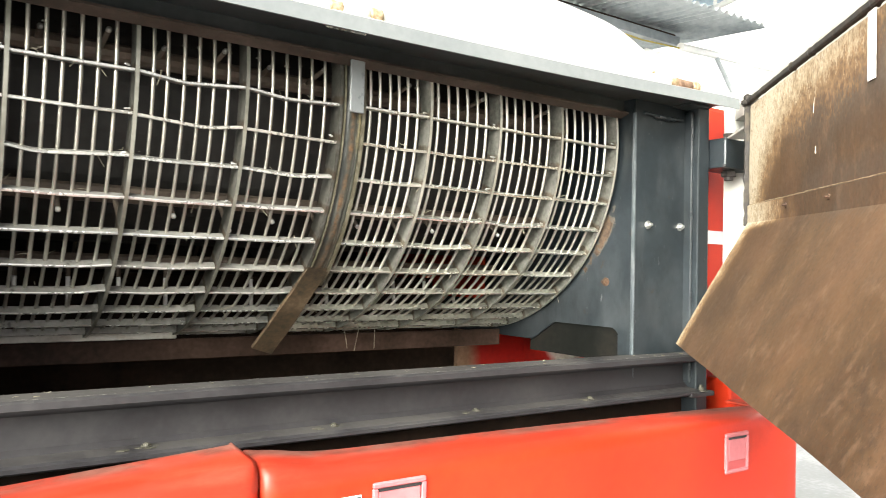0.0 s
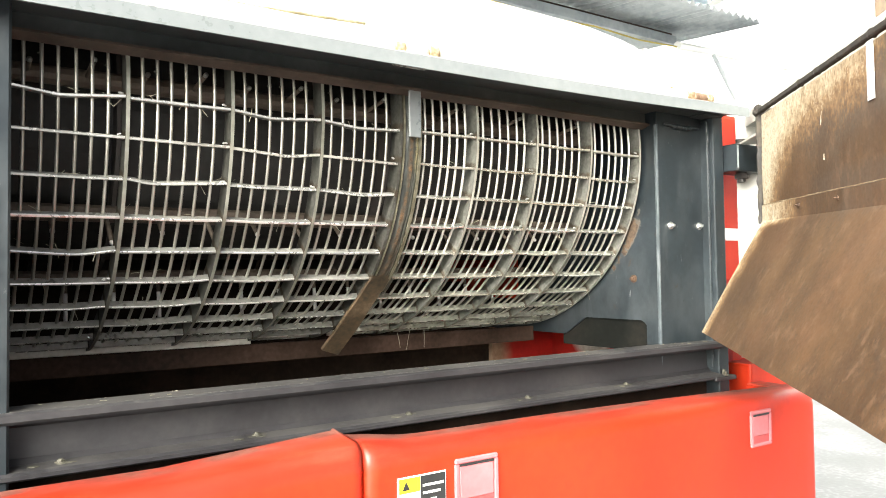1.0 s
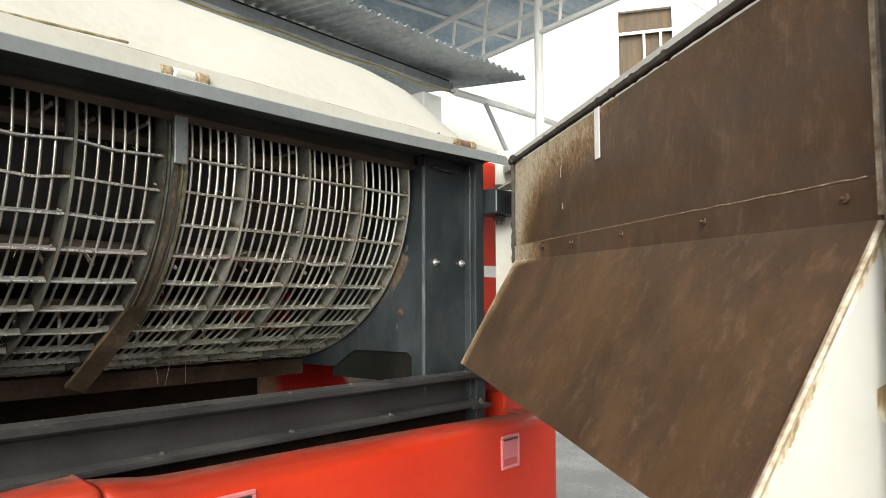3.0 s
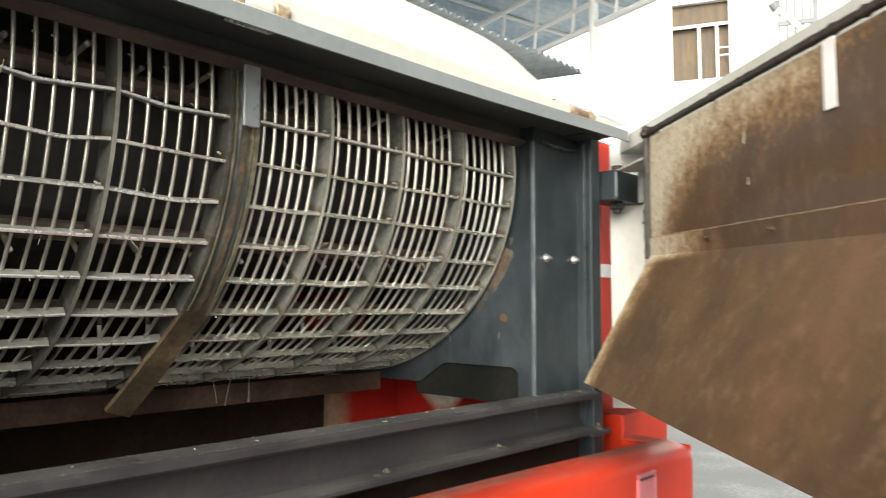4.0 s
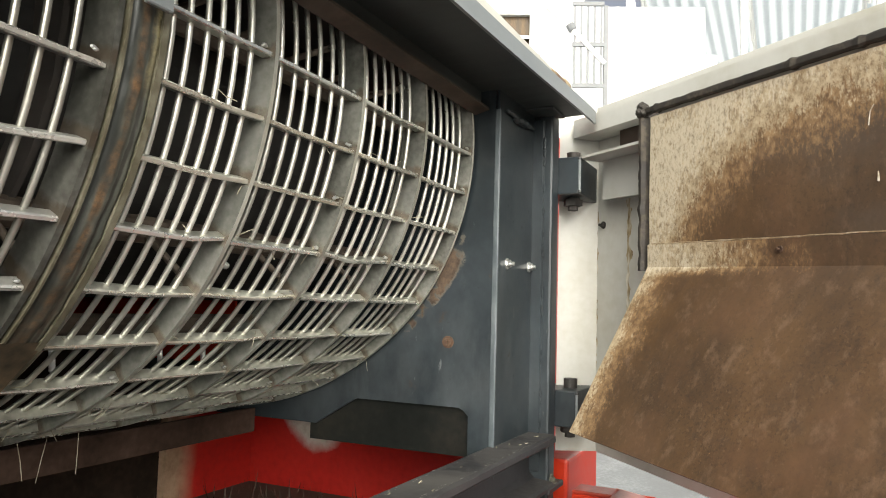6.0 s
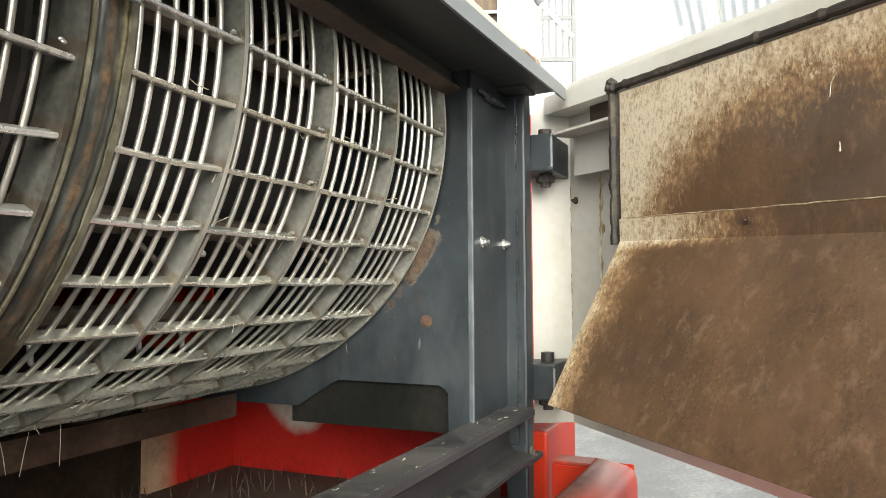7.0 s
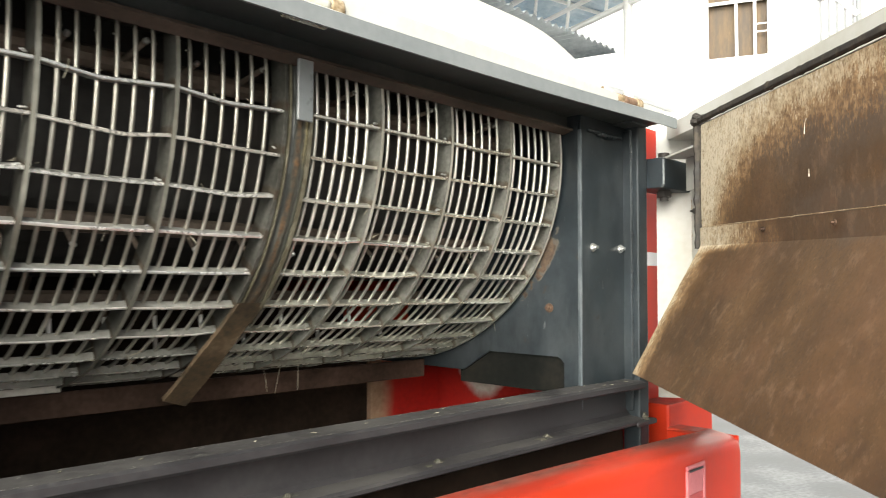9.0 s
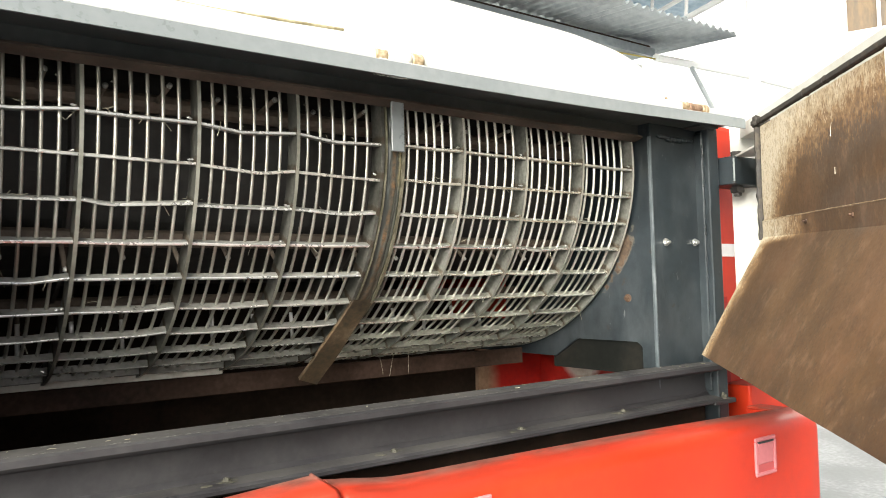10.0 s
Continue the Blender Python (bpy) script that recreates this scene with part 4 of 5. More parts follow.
def latch_parts(x, z, parent, w=0.066, h=0.078):
    y = 0.840
    part("latch_paddle", box(x + 0.0078, x + w - 0.0078, y - 0.0024, y + 0.004, z - h * 0.70, z - 0.0105, 0.002), PINK, parent, "pink latch paddle")
    part("latch_hollow", box(x + 0.007, x + w - 0.007, y - 0.0008, y + 0.003, z - h + 0.006, z - h * 0.70), PINK_DARK, parent)


for x, z, w in ((0.492, 1.374, 0.078), (1.203, 1.361, 0.068)):
    part("latch_slot", box(x + 0.008, x + w - 0.008, 0.8368, 0.8400, z - 0.0112, z - 0.0082), INK, right_panel, "dark gap above the paddle")
latch(0.492, 1.374, right_panel, PINK, 0.078, 0.085)
latch_parts(0.492, 1.374, right_panel, 0.078, 0.085)
latch(1.203, 1.361, right_panel, PINK, 0.068, 0.072)
latch_parts(1.203, 1.361, right_panel, 0.068, 0.072)

# warning label
lab = part("warning_label", box(0.397, 0.477, 0.8395, 0.8415, 1.255, 1.362, 0.0006), PAPER, right_panel, "yellow, white and black warning label")
part("label_yellow", box(0.399, 0.433, 0.8388, 0.8394, 1.340, 1.360), YELLOW, lab)
bm = bmesh.new()
tri = [bm.verts.new(p) for p in ((0.404, 0.8386, 1.344), (0.416, 0.8386, 1.344), (0.410, 0.8386, 1.356))]
bm.faces.new(tri)
part("warning_triangle", bm, INK, lab)
part("label_black", box(0.434, 0.475, 0.8388, 0.8394, 1.258, 1.360), INK, lab)
for j in range(7):
    part("text_bar", box(0.437, 0.472 - 0.006 * (j % 3), 0.8382, 0.8387, 1.345 - 0.0105 * j, 1.3485 - 0.0105 * j), PAPER, lab)

# ---- rear red column with a reflective band ----
rear = part("rear_column", box(1.46, 1.80, 1.075, 1.7, 0.6, 2.03, 0.012, seg=2), RED, harv, "orange-red rear body column")
part("lower_skin", box(1.452, 1.66, 1.000, 1.074, 0.6, 1.420, 0.006, seg=2), RED, rear, "orange-red lower skin")
part("reflective_band", box(1.459, 1.56, 1.0725, 1.076, 1.715, 1.745), PAPER, rear, "white reflective band")

# ---- cream top cover ----
bm = bmesh.new()
sec = [(0.985, 2.022), (0.998, 2.040), (1.035, 2.086), (1.076, 2.150), (1.110, 2.190), (1.170, 2.226), (1.29, 2.268), (1.5, 2.292), (1.8, 2.25), (2.15, 2.05)]
rows = []
N = 64
for i in range(N + 1):
    x = -0.6 + 1.95 * i / N
    u = max(0.0, (x - 1.05) / 0.30)
    k = math.sqrt(max(0.0, 1 - u ** 2.6)) if u < 1 else 0.0
    rows.append([bm.verts.new((x, y, 2.022 + (z - 2.022 - 0.012 * max(0, x) * (z > 2.1)) * (0.06 + 0.94 * k))) for y, z in sec])
for a, b in zip(rows, rows[1:]):
    for j in range(len(sec) - 1):
        bm.faces.new((a[j], a[j + 1], b[j + 1], b[j]))
cover_seam = tube([(-0.6 + 1.93 * i / 60, 0.9835, 2.0318 + 0.0004 * math.sin(i)) for i in range(61)], 0.0011, 5)
cover = part("top_cover", bm, CREAM, harv, "cream sheet-metal top cover", smooth=True)
part("cover_sill", profile([(0.962, 2.0115), (0.960, 2.024), (0.990, 2.030), (1.02, 2.030), (1.02, 2.0115)], -0.6, 1.37, 50, lambda p: sagging(p) if p.z < 2.02 else p), CREAM, harv, "cream sill below the cover")
bm = tube([(-0.6, 0.982, 2.031), (0.24, 0.982, 2.0315), (0.43, 0.982, 2.0395)], 0.0022, 6)
part("cover_seam", bm, OCHRE, cover, "ochre seam line")
part("cover_gap", cover_seam, GREASE, cover, "thin dark seam above the sill")
for x in (-0.05, 0.14, 0.326, 0.511, 0.690, 0.881, 1.076):
    bm = bmesh.new()
    c, nn = Vector((x, 1.034, 2.0715)), Vector((0, -0.69, 0.72)).normalized()
    add_tube(bm, [c - nn * 0.004, c + nn * 0.0008], 0.012, 16)
    add_tube(bm, [c + nn * 0.0008, c + nn * 0.0022], 0.006, 10)
    part("cover_rivet", bm, CREAM, cover)


def cover_hinge(x, mats):
    """A worn rolled hinge lying on the lip: leaf, barrel, knuckles and a hooked pin."""
    d = -sag(x + 0.06)

    def barrel(x0, x1, r, bend=0.0):
        return tube([(x + x0 + (x1 - x0) * i / 6, 0.966, 2.022 + d + bend * math.sin(i * 1.3)) for i in range(7)], r, 14)
    bm = box(x + 0.030, x + 0.112, 0.950, 0.985, 2.0095 + d, 2.0130 + d, 0.001)
    h = part("cover_hinge", bm, mats[0], harv, "worn rolled hinge on the lip", smooth=False)
    part("hinge_barrel", barrel(0.050, 0.092, 0.0100), mats[0], h, "paint-worn barrel", smooth=True)
    part("hinge_knuckle", barrel(0.0925, 0.112, 0.0118, 0.0006), mats[1], h, smooth=True)
    part("hinge_knuckle", barrel(0.030, 0.0495, 0.0088, 0.0005), mats[1], h, smooth=True)
    part("hinge_hook", tube([(x - 0.016, 0.966, 2.034 + d), (x - 0.013, 0.966, 2.023 + d), (x - 0.006, 0.966, 2.017 + d), (x + 0.012, 0.966, 2.015 + d), (x + 0.018, 0.966, 2.020 + d), (x + 0.019, 0.966, 2.030 + d)], 0.0030, 8), mats[1], h)


cover_hinge(0.442, (CREAM, TAN))
cover_hinge(1.165, (BROWN_HINGE, TAN))


# ---- the open side door ----
A = Vector((1.2641, 0.8401, 0))
AL = Vector((-0.6836, -0.7299, 0))
OUT = Vector((0.7299, -0.6836, 0))
SAG = 0.034


def D(s, o, z):
    return A + AL * s + OUT * o + Vector((0, 0, z - SAG * s))


door = part("side_door", box(0, 1, 0, 1, 0, 1), DOOR_WHITE, harv, "open side door, white outside and rusty inside")
bm = bmesh.new()


def add_slab(bm, s0, s1, o0, o1, z0, z1, bevel=0.0):
    r = bmesh.ops.create_cube(bm, size=1)
    for v in r["verts"]:
        v.co = D(s0 + (v.co.x + 0.5) * (s1 - s0), o0 + (v.co.y + 0.5) * (o1 - o0), z0 + (v.co.z + 0.5) * (z1 - z0))
    if bevel:
        bmesh.ops.bevel(bm, geom=list({e for v in r["verts"] for e in v.link_edges}), offset=bevel, segments=1, affect="EDGES")
    return bm


SMAX = 1.135
SK = 0.080
add_slab(bm, -0.245, SMAX + 0.12, SK, SK + 0.004, 1.425, 2.024)
add_slab(bm, -0.245, SMAX + 0.12, 0.030, SK, 1.972, 2.004)
add_slab(bm, -0.245, SMAX + 0.12, SK - 0.004, SK + 0.008, 2.020, 2.029, 0.003)
add_slab(bm, -0.180, -0.012, 0.000, 0.060, 1.922, 1.926)
add_slab(bm, -0.170, -0.012, 0.042, 0.046, 1.856, 1.922)
add_slab(bm, SMAX + 0.10, SMAX + 0.12, -0.02, SK, 1.425, 2.035, 0.004)
vs = [bm.verts.new(D(s, o, z)) for z in (1.425, 2.035) for s, o in ((-0.245, 0.084), (-0.264, 0.014), (-0.260, 0.011), (-0.241, 0.080))]
for j in range(4):
    bm.faces.new((vs[j], vs[(j + 1) % 4], vs[4 + (j + 1) % 4], vs[4 + j]))
bm.faces.new(vs[:4])
bm.faces.new(vs[4:])
door.data = mesh_of("side_door", bm, DOOR_WHITE)
# end cap of the leaning pan, with a rolled rim and rust along its back edge
bm = bmesh.new()
cap = [(-0.004, 1.738), (-0.1265, 1.516), (-0.1265, 1.500), (-0.004, 1.500)]
lo = [bm.verts.new(D(1.1345, o, z)) for o, z in cap]
hi = [bm.verts.new(D(1.1385, o, z)) for o, z in cap]
for j in range(4):
    bm.faces.new((lo[j], lo[(j + 1) % 4], hi[(j + 1) % 4], hi[j]))
bm.faces.new(lo)
bm.faces.new(hi)
part("door_end_cap", bm, END_WHITE, door, "white end cap with rusty edges")
rim = random.Random(4)
part("cap_rim", tube([D(1.139, -0.004 - 0.1225 * i / 24 - 0.002, 1.738 - 0.222 * i / 24) for i in range(25)], 0.0030, 7), RIM, door, "rolled rim rubbed to bare metal")
bm = bmesh.new()
ends = []
for i in range(47):
    z = 1.732 - 0.23 * i / 46
    w = 0.003 + 0.006 * max(0.0, noise.noise(Vector((z * 38, 2.0, 0)))) + (0.009 if 1.60 < z < 1.625 else 0.0)
    ends.append((bm.verts.new(D(1.1392, -0.0045 - w, z)), bm.verts.new(D(1.1392, -0.004, z))))
for p, q in zip(ends, ends[1:]):
    bm.faces.new((p[0], p[1], q[1], q[0]))
part("rust_streak", bm, RUST_STAIN, door, "rust along the cap's back edge")
bm = bmesh.new()
ends = []
for i in range(120):
    u = 0.06 + 0.94 * i / 119
    o, z = -0.004 - 0.1225 * u, 1.738 - 0.222 * u
    w = 0.0008 + 0.0022 * rim.random() ** 2 + 0.0035 * u * max(0.0, noise.noise(Vector((u * 17, 5.0, 0))) + 0.2)
    ends.append((bm.verts.new(D(1.1391, o, z)), bm.verts.new(D(1.1391, o + 0.003 + w, z - 0.001))))
for p, q in zip(ends, ends[1:]):
    bm.faces.new((p[0], p[1], q[1], q[0]))
part("flaked_edge", bm, RUST_STAIN, door, "paint flaking beside the rim")
part("edge_strip", add_slab(bmesh.new(), SMAX + 0.002, SMAX + 0.020, -0.006, 0.012, 1.745, 1.97, 0.002), RIM, door, "rubbed tan edge strip")



def ragged_strip(s0, side, o, z0, z1, reach, seed):
    """A thin stain that creeps unevenly from a seam."""
    bm = bmesh.new()
    last = None
    for i in range(90):
        z = z0 + (z1 - z0) * i / 89
        w = reach * (0.15 + max(0.0, noise.noise(Vector((z * 45, seed, 0))) + 0.25) + 0.6 * max(0.0, noise.noise(Vector((z * 160, seed, 3)))))
        pair = bm.verts.new(D(s0, o, z)), bm.verts.new(D(s0 + side * w, o, z))
        if last:
            bm.faces.new((last[0], last[1], pair[1], pair[0]))
        last = pair
    return part("rust_streak", bm, RUST_STAIN, door, "ochre rust bleeding from the seam")


ragged_strip(-0.2445, 1, SK - 0.0006, 1.44, 1.86, 0.010, 1.0)
ragged_strip(-0.014, -1, SK - 0.0006, 1.44, 1.86, 0.012, 2.0)
ragged_strip(-0.150, 1, SK - 0.0006, 1.44, 1.86, 0.014, 3.0)
ragged_strip(-0.150, -1, SK - 0.0006, 1.44, 1.86, 0.006, 4.0)

# Dark slab paints the shade of the open hollow below the flange.
part("hollow_shade", add_slab(bmesh.new(), -0.145, -0.012, 0.058, 0.061, 1.9265, 1.9715), SIEVE, door, "dark slab in place of the shaded hollow under the top flange")
part("jamb_bolt", bolt(D(-0.222, 0.0795, 1.819), -OUT, 0.0045, 0.005), DARK, door)

# rusty inner pan: upright upper field, ledge, and a lower field that leans towards the drum
bm = bmesh.new()
edge_layer = bm.verts.layers.float.new("edge")
smudge_layer = bm.verts.layers.float.new("smudge")
NS = 110
zs = [(0.0, 1.956), (0.0, 1.93), (0.0, 1.90), (0.0, 1.87), (0.0, 1.84), (0.0, 1.81), (0.0, 1.79), (0.0, 1.773), (-0.0035, 1.771), (-0.0035, 1.755), (-0.0035, 1.740)]
for j in range(1, 15):
    zs.append((-0.0035 - 0.1235 * j / 14, 1.740 - 0.224 * j / 14))
rows = []
for i in range(NS + 1):
    s = 0.012 + (SMAX - 0.012) * i / NS
    row = []
    s_top = s
    for k, (o, z) in enumerate(zs):
        s = s_top - 0.014 * (s_top / SMAX) * max(0.0, (1.740 - z) / 0.224)
        wob = 0.0015 * noise.noise(Vector((s * 5, z * 9, 0)))
        v = bm.verts.new(D(s, o + wob, z))
        foot = 1.92 - 0.30 * math.exp(-s / 0.10)
        crust = 0.52 + 0.36 * max(-1.4, (z - foot) / 0.055) - 0.9 * max(0.0, (s - 0.50) / 0.25) if z > 1.772 else 0.0
        left = max(0.0, 1 - s / (0.07 if z > 1.739 else 0.095))
        ledge = 1.12 * max(0.0, 1 - s / 0.34) if 1.739 < z < 1.772 else 0.0
        v[edge_layer] = min(1.0, max(0.0, crust, 0.80 * left, ledge))
        sm = 0.75 * max(0.0, 1 - abs(z - 1.785) / 0.05) * min(1.0, max(0.0, (s - 0.2) / 0.2)) if z > 1.772 else 0.0
        haze_mark = 0.60 * math.exp(-((z - 1.872) / 0.062) ** 2) * min(1.0, max(0.0, (s - 0.10) / 0.18)) if z > 1.772 else 0.0
        v[smudge_layer] = max(sm, haze_mark, 0.5 * min(1.0, max(0.0, (s - 0.22) / 0.25)) if 1.739 < z <= 1.772 else 0.0, 0.20 + 0.1 * s / SMAX if z <= 1.739 else 0.0)
        row.append(v)
    rows.append(row)
for a, b in zip(rows, rows[1:]):
    for j in range(len(zs) - 1):
        bm.faces.new((a[j], a[j + 1], b[j + 1], b[j]))
bm.normal_update()
bmesh.ops.solidify(bm, geom=bm.faces[:], thickness=0.003)
pan = part("inner_pan", bm, PAN, door, "rust-brown inner pan with flaking cream paint")
bm = bmesh.new()
lump = random.Random(15)


def seal_strip(bm, at, n):
    """A soft strip, squeezed and chipped along its run; at(u) gives its middle, at right angles half its width and depth."""
    rings = []
    for i in range(n + 1):
        c, w, d = at(i / n)
        k = 1 + 0.22 * noise.noise(Vector((i * 0.37, 4.0, 0))) + (0.35 if lump.random() < 0.05 else 0.0)
        rings.append([bm.verts.new(c + w * k * p + d * k * q) for p, q in ((-1, -0.6), (-0.6, -1), (0.6, -1), (1, -0.6), (1, 0.8), (-1, 0.8))])
    for a, b in zip(rings, rings[1:]):
        for j in range(6):
            bm.faces.new((a[j], a[(j + 1) % 6], b[(j + 1) % 6], b[j]))
    bm.faces.new(rings[0])
    bm.faces.new(rings[-1][::-1])


seal_strip(bm, lambda u: (D(-0.010 + (SMAX + 0.02) * u, -0.001, 1.9655), Vector((0, 0, 0.0050)), OUT * 0.0042), 150)
seal_strip(bm, lambda u: (D(-0.0035, 0.010, 1.735 + 0.236 * u), AL * 0.0048, OUT * 0.016), 40)
for i in range(9):
    bmesh.ops.create_icosphere(bm, subdivisions=1, radius=lump.uniform(0.005, 0.009), matrix=Matrix.Translation(D(lump.uniform(-0.012, 0.004), lump.uniform(-0.006, 0.004), lump.uniform(1.958, 1.974))))
add_slab(bm, SMAX + 0.022, SMAX + 0.05, -0.016, 0.03, 1.43, 2.03, 0.003)
part("rubber_seal", bm, RUBBER, door, "black rubber edge seal")
for s in (0.25, 0.43, 0.65, 0.88, 1.10):
    c = D(s, -0.004, 1.759)
    part("pan_rivet", bolt(c, -OUT, 0.0026, 0.0012), RUST, door)
bm = bmesh.new()
for j in range(2):
    a, b = D(0.3668 + 0.0016 * j, -0.0008, 1.822), D(0.3676, -0.0008, 1.832)
    add_tube(bm, [a, b], 0.0006, 5)
part("scratch_mark", bm, RIM, door, "small bare scratch")
part("scratch_mark", tube([D(0.358, -0.0008, 1.879), D(0.360, -0.0008, 1.893), D(0.364, -0.0008, 1.899)], 0.0005, 5), RIM, door, "small bare scratch")
bm = bmesh.new()
add_slab(bm, 0.542, 0.563, -0.0025, -0.0015, 1.880, 1.958)
part("paint_streak", bm, PAPER, door, "streak of white paint")

bm = tube([D(0.02 + 1.1 * j / 90, -0.0030 + 0.0006 * rw.random(), 1.7722 + 0.0010 * rw.random()) for j in range(91)], 0.0007, 5)
part("crease_line", bm, TAN, door, "scuffed edge of the crease")

# hinge brackets: square boxes with a drilled corner, on a pin with a nut beneath
for zb, zt in ((1.868, 1.930), (1.487, 1.546)):
    bm = box(1.371, 1.490, 0.964, 1.034, zb, zt, 0.003, seg=2)
    hb = part("hinge_block", bm, SLATE, harv, "slate hinge bracket")
    part("bracket_edge", box(1.3700, 1.3735, 0.9625, 0.9665, zb + 0.004, zt - 0.004, 0.0012), LIP, hb, "pale strip down the bracket's corner")
    for z in (zt - 0.004, zb + 0.004):
        part("drill_hole", tube([(1.3718, 0.9645, z - 0.0016), (1.3718, 0.9645, z + 0.0016)], 0.0032, 8), INK, hb)
    part("hinge_pin", tube([(1.418, 0.988, zb - 0.006), (1.418, 0.988, zt + 0.016)], 0.0115, 16), DARK, hb, "dark hinge pin")
    bm = tube([(1.418, 0.988, zb - 0.004), (1.418, 0.988, zb - 0.014)], 0.0165, 6)
    add_tube(bm, [(1.418, 0.988, zb - 0.014), (1.418, 0.988, zb - 0.022)], 0.009, 10)
    part("pin_nut", bm, DARK, hb)

# ---- loose straw ----
rs = random.Random(21)
bm = bmesh.new()


def straw(a, b, r):
    add_tube(bm, [a, (Vector(a) + Vector(b)) * 0.5 + Vector((rs.uniform(-1, 1), rs.uniform(-1, 1), rs.uniform(-1, 1))) * 0.002, b], r, 4)


for i in range(120):
    x = rs.uniform(-0.05, 1.16)
    th = row_angle(rs.randrange(0, 9)) - 0.9
    p = Vector((x, *on_circle(th, RAD - rs.uniform(0.0, 0.02))))
    q = p + Vector((rs.uniform(-0.02, 0.02), rs.uniform(-0.012, 0.012), rs.uniform(-0.025, 0.012)))
    straw(p, q, rs.uniform(0.0003, 0.0006))
for i in range(26):
    x = rs.uniform(-0.05, 1.3)
    p = Vector((x, rs.uniform(0.992, 1.036), 1.483))
    straw(p, p + Vector((rs.uniform(-0.009, 0.009), rs.uniform(-0.004, 0.004), 0.0)), rs.uniform(0.0003, 0.0006))
for x, th in ((0.725, 84), (0.76, 84), (0.79, 82)):
    p = Vector((x, *on_circle(th, RAD)))
    straw(p, p + Vector((rs.uniform(-0.012, 0.012), 0.0, -rs.uniform(0.035, 0.055))), 0.0005)
single("loose_straw", bm, STRAW, "bits of dry straw caught on the steel", "straw", "stuff")


# ---- surroundings ----
def corrugated(x0, x1, y0, y1, z0, z1, pitch, depth, along="x"):
    """A wavy sheet whose waves follow one another along x (or y); z goes from z0 to z1 across."""
    bm = bmesh.new()
    span = (x1 - x0) if along == "x" else (y1 - y0)
    n = int(span / pitch * 6)
    rows = []
    for i in range(n + 1):
        u = i / n
        w = depth * math.sin(2 * math.pi * u * span / pitch)
        row = []
        for j in range(3):
            v = j / 2
            if along == "x":
                row.append(bm.verts.new((x0 + (x1 - x0) * u, y0 + (y1 - y0) * v, z0 + (z1 - z0) * v + w)))
            else:
                row.append(bm.verts.new((x0 + (x1 - x0) * v, y0 + (y1 - y0) * u, z0 + (z1 - z0) * v + w)))
        rows.append(row)
    for a, b in zip(rows, rows[1:]):
        for j in range(2):
            bm.faces.new((a[j], a[j + 1], b[j + 1], b[j]))
    return bm


canopy = thing("canopy", (5.4, 6.0, 0.0), "corrugated zinc canopy on white piers", "canopy")
for k in range(6):
    x0 = 1.5 + 0.9925 * k
    part("roof_sheet", corrugated(x0, min(7.455, x0 + 1.06), 4.73, 8.5, 4.42 + 0.012 * (k % 2), 4.75 + 0.012 * (k % 2), 0.125, 0.026), ZINC, canopy, "grey corrugated roof sheet")
part("eave_batten", box(1.5, 7.0, 5.60, 5.66, 4.40, 4.47), BEAM, canopy, "dark batten under the sheets")
part("edge_beam", box(1.5, 6.95, 5.50, 5.58, 4.30, 4.40), ZINC, canopy)
part("cable", tube([(1.5 + 0.68 * i, 5.46, 4.26 - 0.03 * (i % 2)) for i in range(9)], 0.009, 6), CABLE, canopy, "yellow cable")
for x in (4.05, 6.62):
    part("pier", box(x - 0.17, x + 0.17, 5.55, 5.95, 0, 4.2, 0.01), WALL, canopy, "white plastered pier")
part("back_wall", box(-3, 6.9, 8.5, 8.7, 0, 4.7), WALL, canopy)

shed = thing("truss_shed", (9.4, 6.0, 0.0), "open shed with blue sheet roof on white tube trusses", "shed")
TD = Vector((-0.273, -0.962, 0.0))  # the trusses' run in plan
TN = Vector((-0.962, 0.273, 0.0))  # across, away from the yard
T_AT = Vector((8.34, 5.10, 0.0))


def shed_at(along, across, z):
    return T_AT + TD * along + TN * across + Vector((0, 0, z))


bm = corrugated(-8.0, 3.4, -1.7, 7.0, 0, 0, 0.16, 0.02)
for v in bm.verts:
    v.co = shed_at(v.co.x, v.co.y, 6.34 + 0.05 * v.co.y + v.co.z)
part("roof_sheet", bm, BLUE, shed, "weathered blue roof sheets")
part("column", tube([(8.34, 5.10, 0), (8.34, 5.10, 6.2)], 0.062, 12), TUBE, shed)
part("tie_pipe", tube([(6.9, 5.45, 4.27), (8.1, 5.55, 4.36), (9.4, 5.72, 4.47), (12.0, 6.0, 4.6)], 0.05, 8), TUBE, shed)
part("brace", tube([(7.6, 5.5, 4.33), (8.6, 5.6, 3.4)], 0.03, 8), ZINC, shed)
for across in (0.0, 3.3, 6.6):
    for z, r in ((5.35, 0.045), (5.67, 0.035), (6.22, 0.045)):
        part("chord", tube([shed_at(-8, across, z), shed_at(3.2, across, z)], r, 8), TUBE, shed)
    for j in range(14):
        u = -7.8 + 0.82 * j
        part("web", tube([shed_at(u, across, 5.35), shed_at(u + 0.12, across, 6.22)], 0.026, 6), TUBE, shed)
for j in range(9):
    part("purlin", tube([shed_at(-7.4 + 1.3 * j, -1.6, 6.22), shed_at(-7.4 + 1.3 * j, 6.9, 6.6)], 0.03, 6), TUBE, shed)

# white building with a brown window; its front faces the yard
bld = thing("white_building", (14.0, 6.0, 0.0), "white plastered building with a barred brown window", "building")
az = radians(22.5)
FW = Vector((math.cos(az), math.sin(az), 0))
SD = Vector((-math.sin(az), math.cos(az), 0))
E0 = Vector((0.1, 0.38, 1.667))


def B(side, dist, z):
    return Vector((E0.x, E0.y, 0)) + FW * dist + SD * side + Vector((0, 0, z))


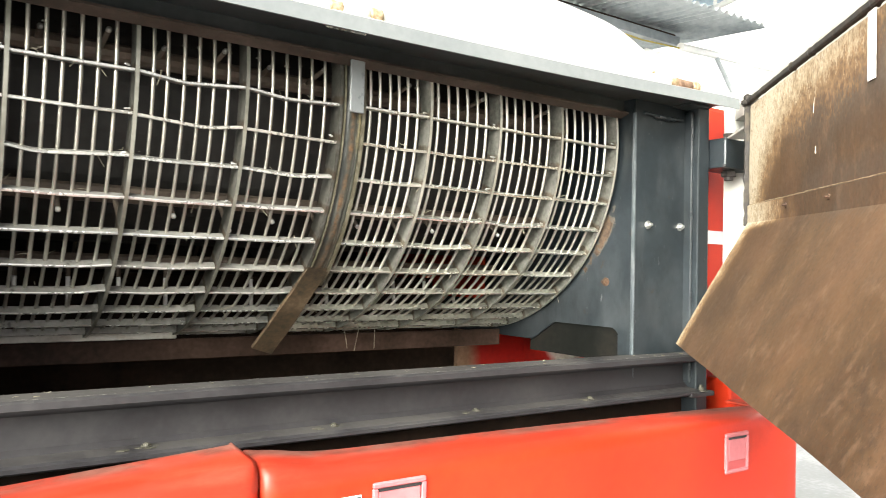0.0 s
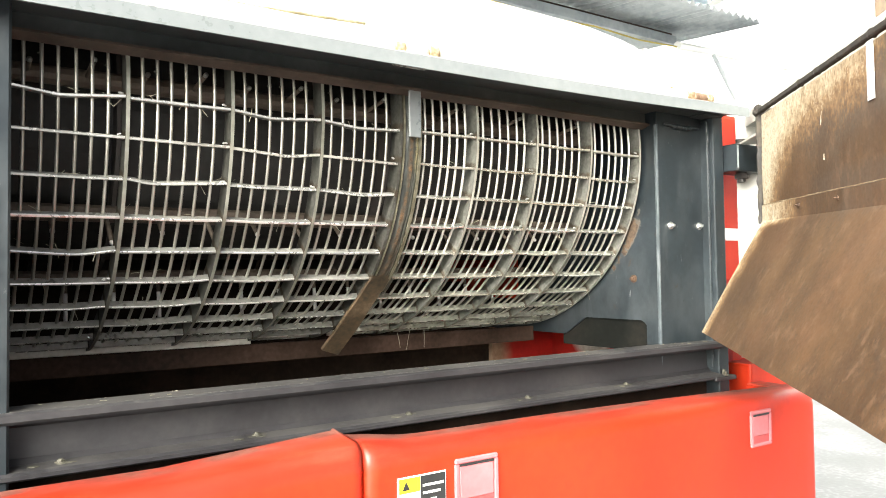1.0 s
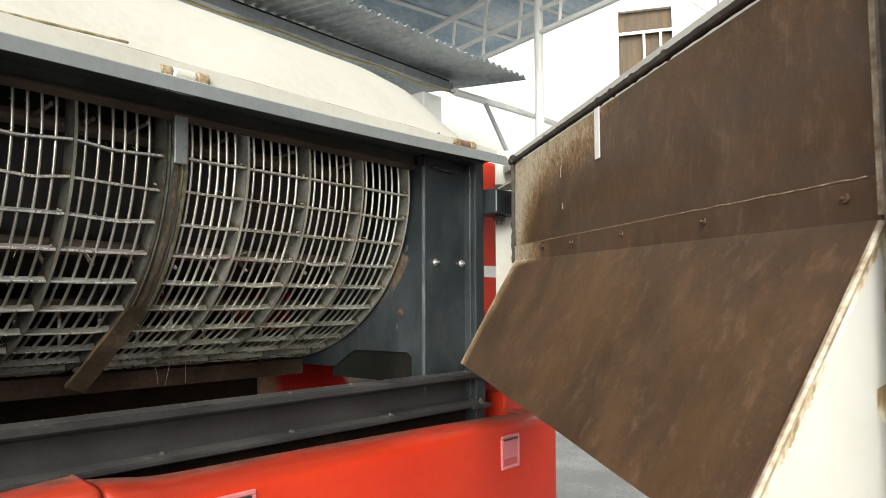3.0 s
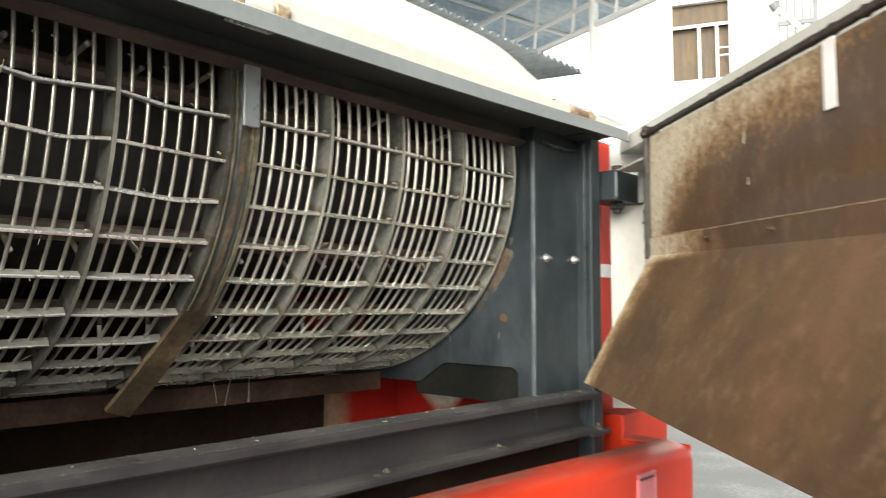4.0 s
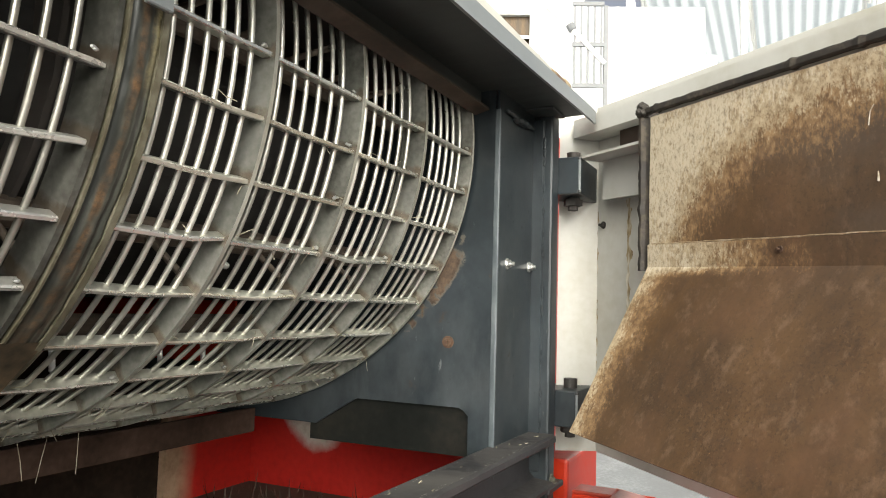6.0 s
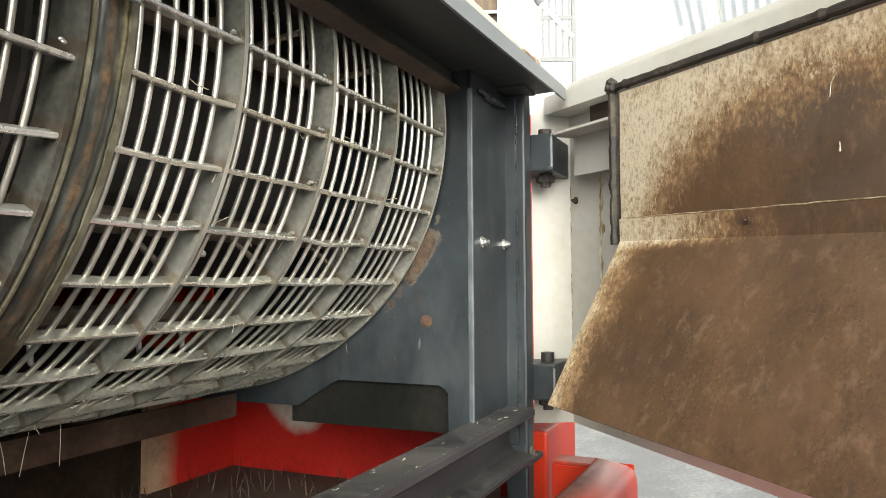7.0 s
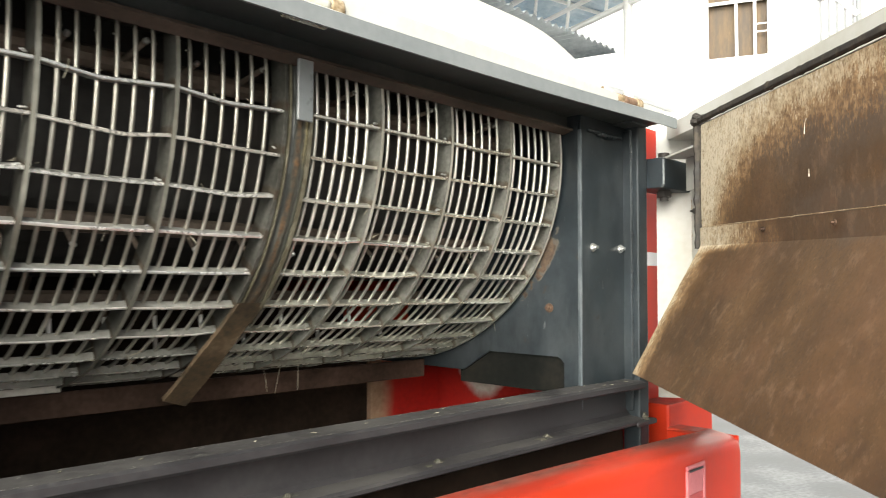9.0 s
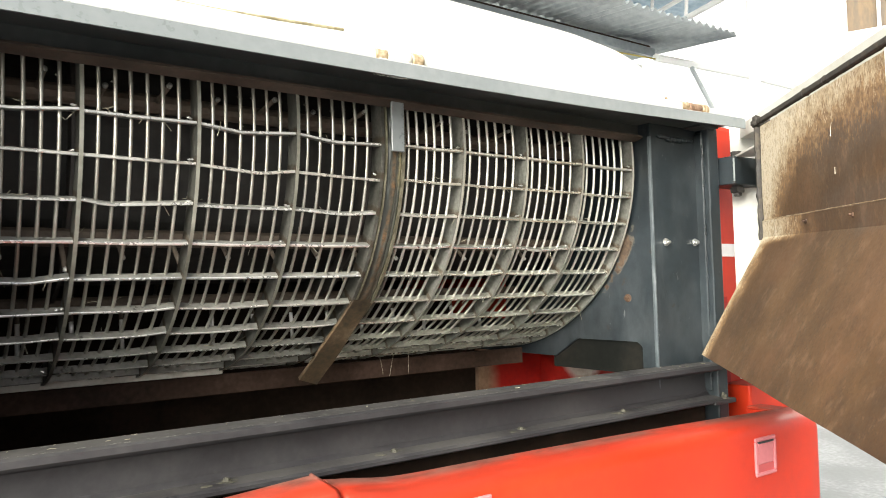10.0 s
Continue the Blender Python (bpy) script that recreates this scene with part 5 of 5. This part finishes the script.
def slab_b(s0, s1, d0, d1, z0, z1, zz0=None):
    bm = bmesh.new()
    r = bmesh.ops.create_cube(bm, size=1)
    for v in r["verts"]:
        v.co = B(s0 + (v.co.x + 0.5) * (s1 - s0), d0 + (v.co.y + 0.5) * (d1 - d0), z0 + (v.co.z + 0.5) * (z1 - z0))
    return bm


DW = 15.0
wl, wr = 0.42, -0.65
wb, wt = 6.16, 7.73
part("wall", slab_b(wl, 5.5, DW, DW + 0.25, 0, 8.2), WALL, bld)
part("wall", slab_b(-1.75, wr, DW, DW + 0.25, 0, 8.2), WALL, bld)
part("wall", slab_b(wr, wl, DW, DW + 0.25, 0, wb), WALL, bld)
part("wall", slab_b(wr, wl, DW, DW + 0.25, wt, 8.2), WALL, bld)
win = part("window", slab_b(wr, wl, DW + 0.16, DW + 0.2, wb, wt), CURTAIN, bld, "brown boarded window behind white bars")
zbar = wb + (wt - wb) * 0.70
part("bar", slab_b(wr, wl, DW + 0.02, DW + 0.06, zbar - 0.03, zbar + 0.03), TUBE, win)
for k in (0.48, 0.79):
    s = wl + (wr - wl) * k
    part("bar", slab_b(s - 0.025, s + 0.025, DW + 0.02, DW + 0.06, wb, zbar), TUBE, win)
s0, s1 = wl + (wr - wl) * 0.79, wr
for k in (0.42, 0.56):
    z = wb + (zbar - wb) * k
    part("bar", slab_b(s1, s0, DW + 0.03, DW + 0.05, z - 0.012, z + 0.012), TUBE, win)
part("transom_board", slab_b(wr, wl, DW + 0.12, DW + 0.158, zbar, wt), CURTAIN, win, "dark board over the window")
part("annex_wall", slab_b(-4.2, -1.75, DW, DW + 0.25, 0, 7.9), WALL, bld)
part("side_wall", slab_b(-4.45, -4.2, DW, DW + 9, 0, 6.9), WALL, bld)

gate = thing("barred_gate", (14.0, 4.0, 0.0), "grey barred screen on the white wall", "screen")
for j in range(5):
    s = -1.50 - 0.13 * j
    part("bar", slab_b(s - 0.02, s + 0.02, DW - 0.6, DW - 0.56, 1.667 + 0.29 * DW, 1.667 + 0.40 * DW), GREY, gate)
for z in (0.29, 0.345, 0.40):
    part("rail", slab_b(-2.07, -1.45, DW - 0.62, DW - 0.58, 1.667 + z * DW, 1.667 + z * DW + 0.08), GREY, gate)
part("brace", tube([B(-0.95, DW - 0.62, 1.667 + 0.398 * DW), B(-1.42, DW - 0.62, 1.667 + 0.370 * DW), B(-2.08, DW - 0.62, 1.667 + 0.322 * DW)], 0.05, 8), TUBE, gate, "pale sloping pipe")
part("clamp", tube([B(-1.39, DW - 0.62, 1.667 + 0.374 * DW), B(-1.46, DW - 0.62, 1.667 + 0.366 * DW)], 0.085, 10), GREY, gate)
part("post", slab_b(-2.15, -2.07, DW - 0.62, DW - 0.5, 0, 1.667 + 0.40 * DW), GREY, gate)

far = thing("far_shed", (22.0, 3.0, 0.0), "distant sheet roof on white trusses", "shed")
part("roof_sheet", corrugated(17.0, 27.0, -4.0, 4.2, 10.2, 9.0, 0.3, 0.03, "y"), PALE, far)
for yy in (-3.6, -1.0, 1.6, 4.1):
    part("chord", tube([(17.0, yy, 9.9), (27.0, yy, 8.8)], 0.06, 6), TUBE, far)
    part("column", tube([(17.2, yy, 0), (17.2, yy, 9.8)], 0.08, 8), TUBE, far)
    for j in range(6):
        part("web", tube([(17 + 1.6 * j, yy, 9.9 - 0.17 * j), (17.8 + 1.6 * j, yy, 9.0)], 0.04, 6), TUBE, far)
part("wall", box(17.0, 27.0, 4.3, 4.5, 0, 8.8), WALL, far)
part("wall", box(27.0, 27.2, -6.0, 4.5, 0, 8.8), WALL, far)
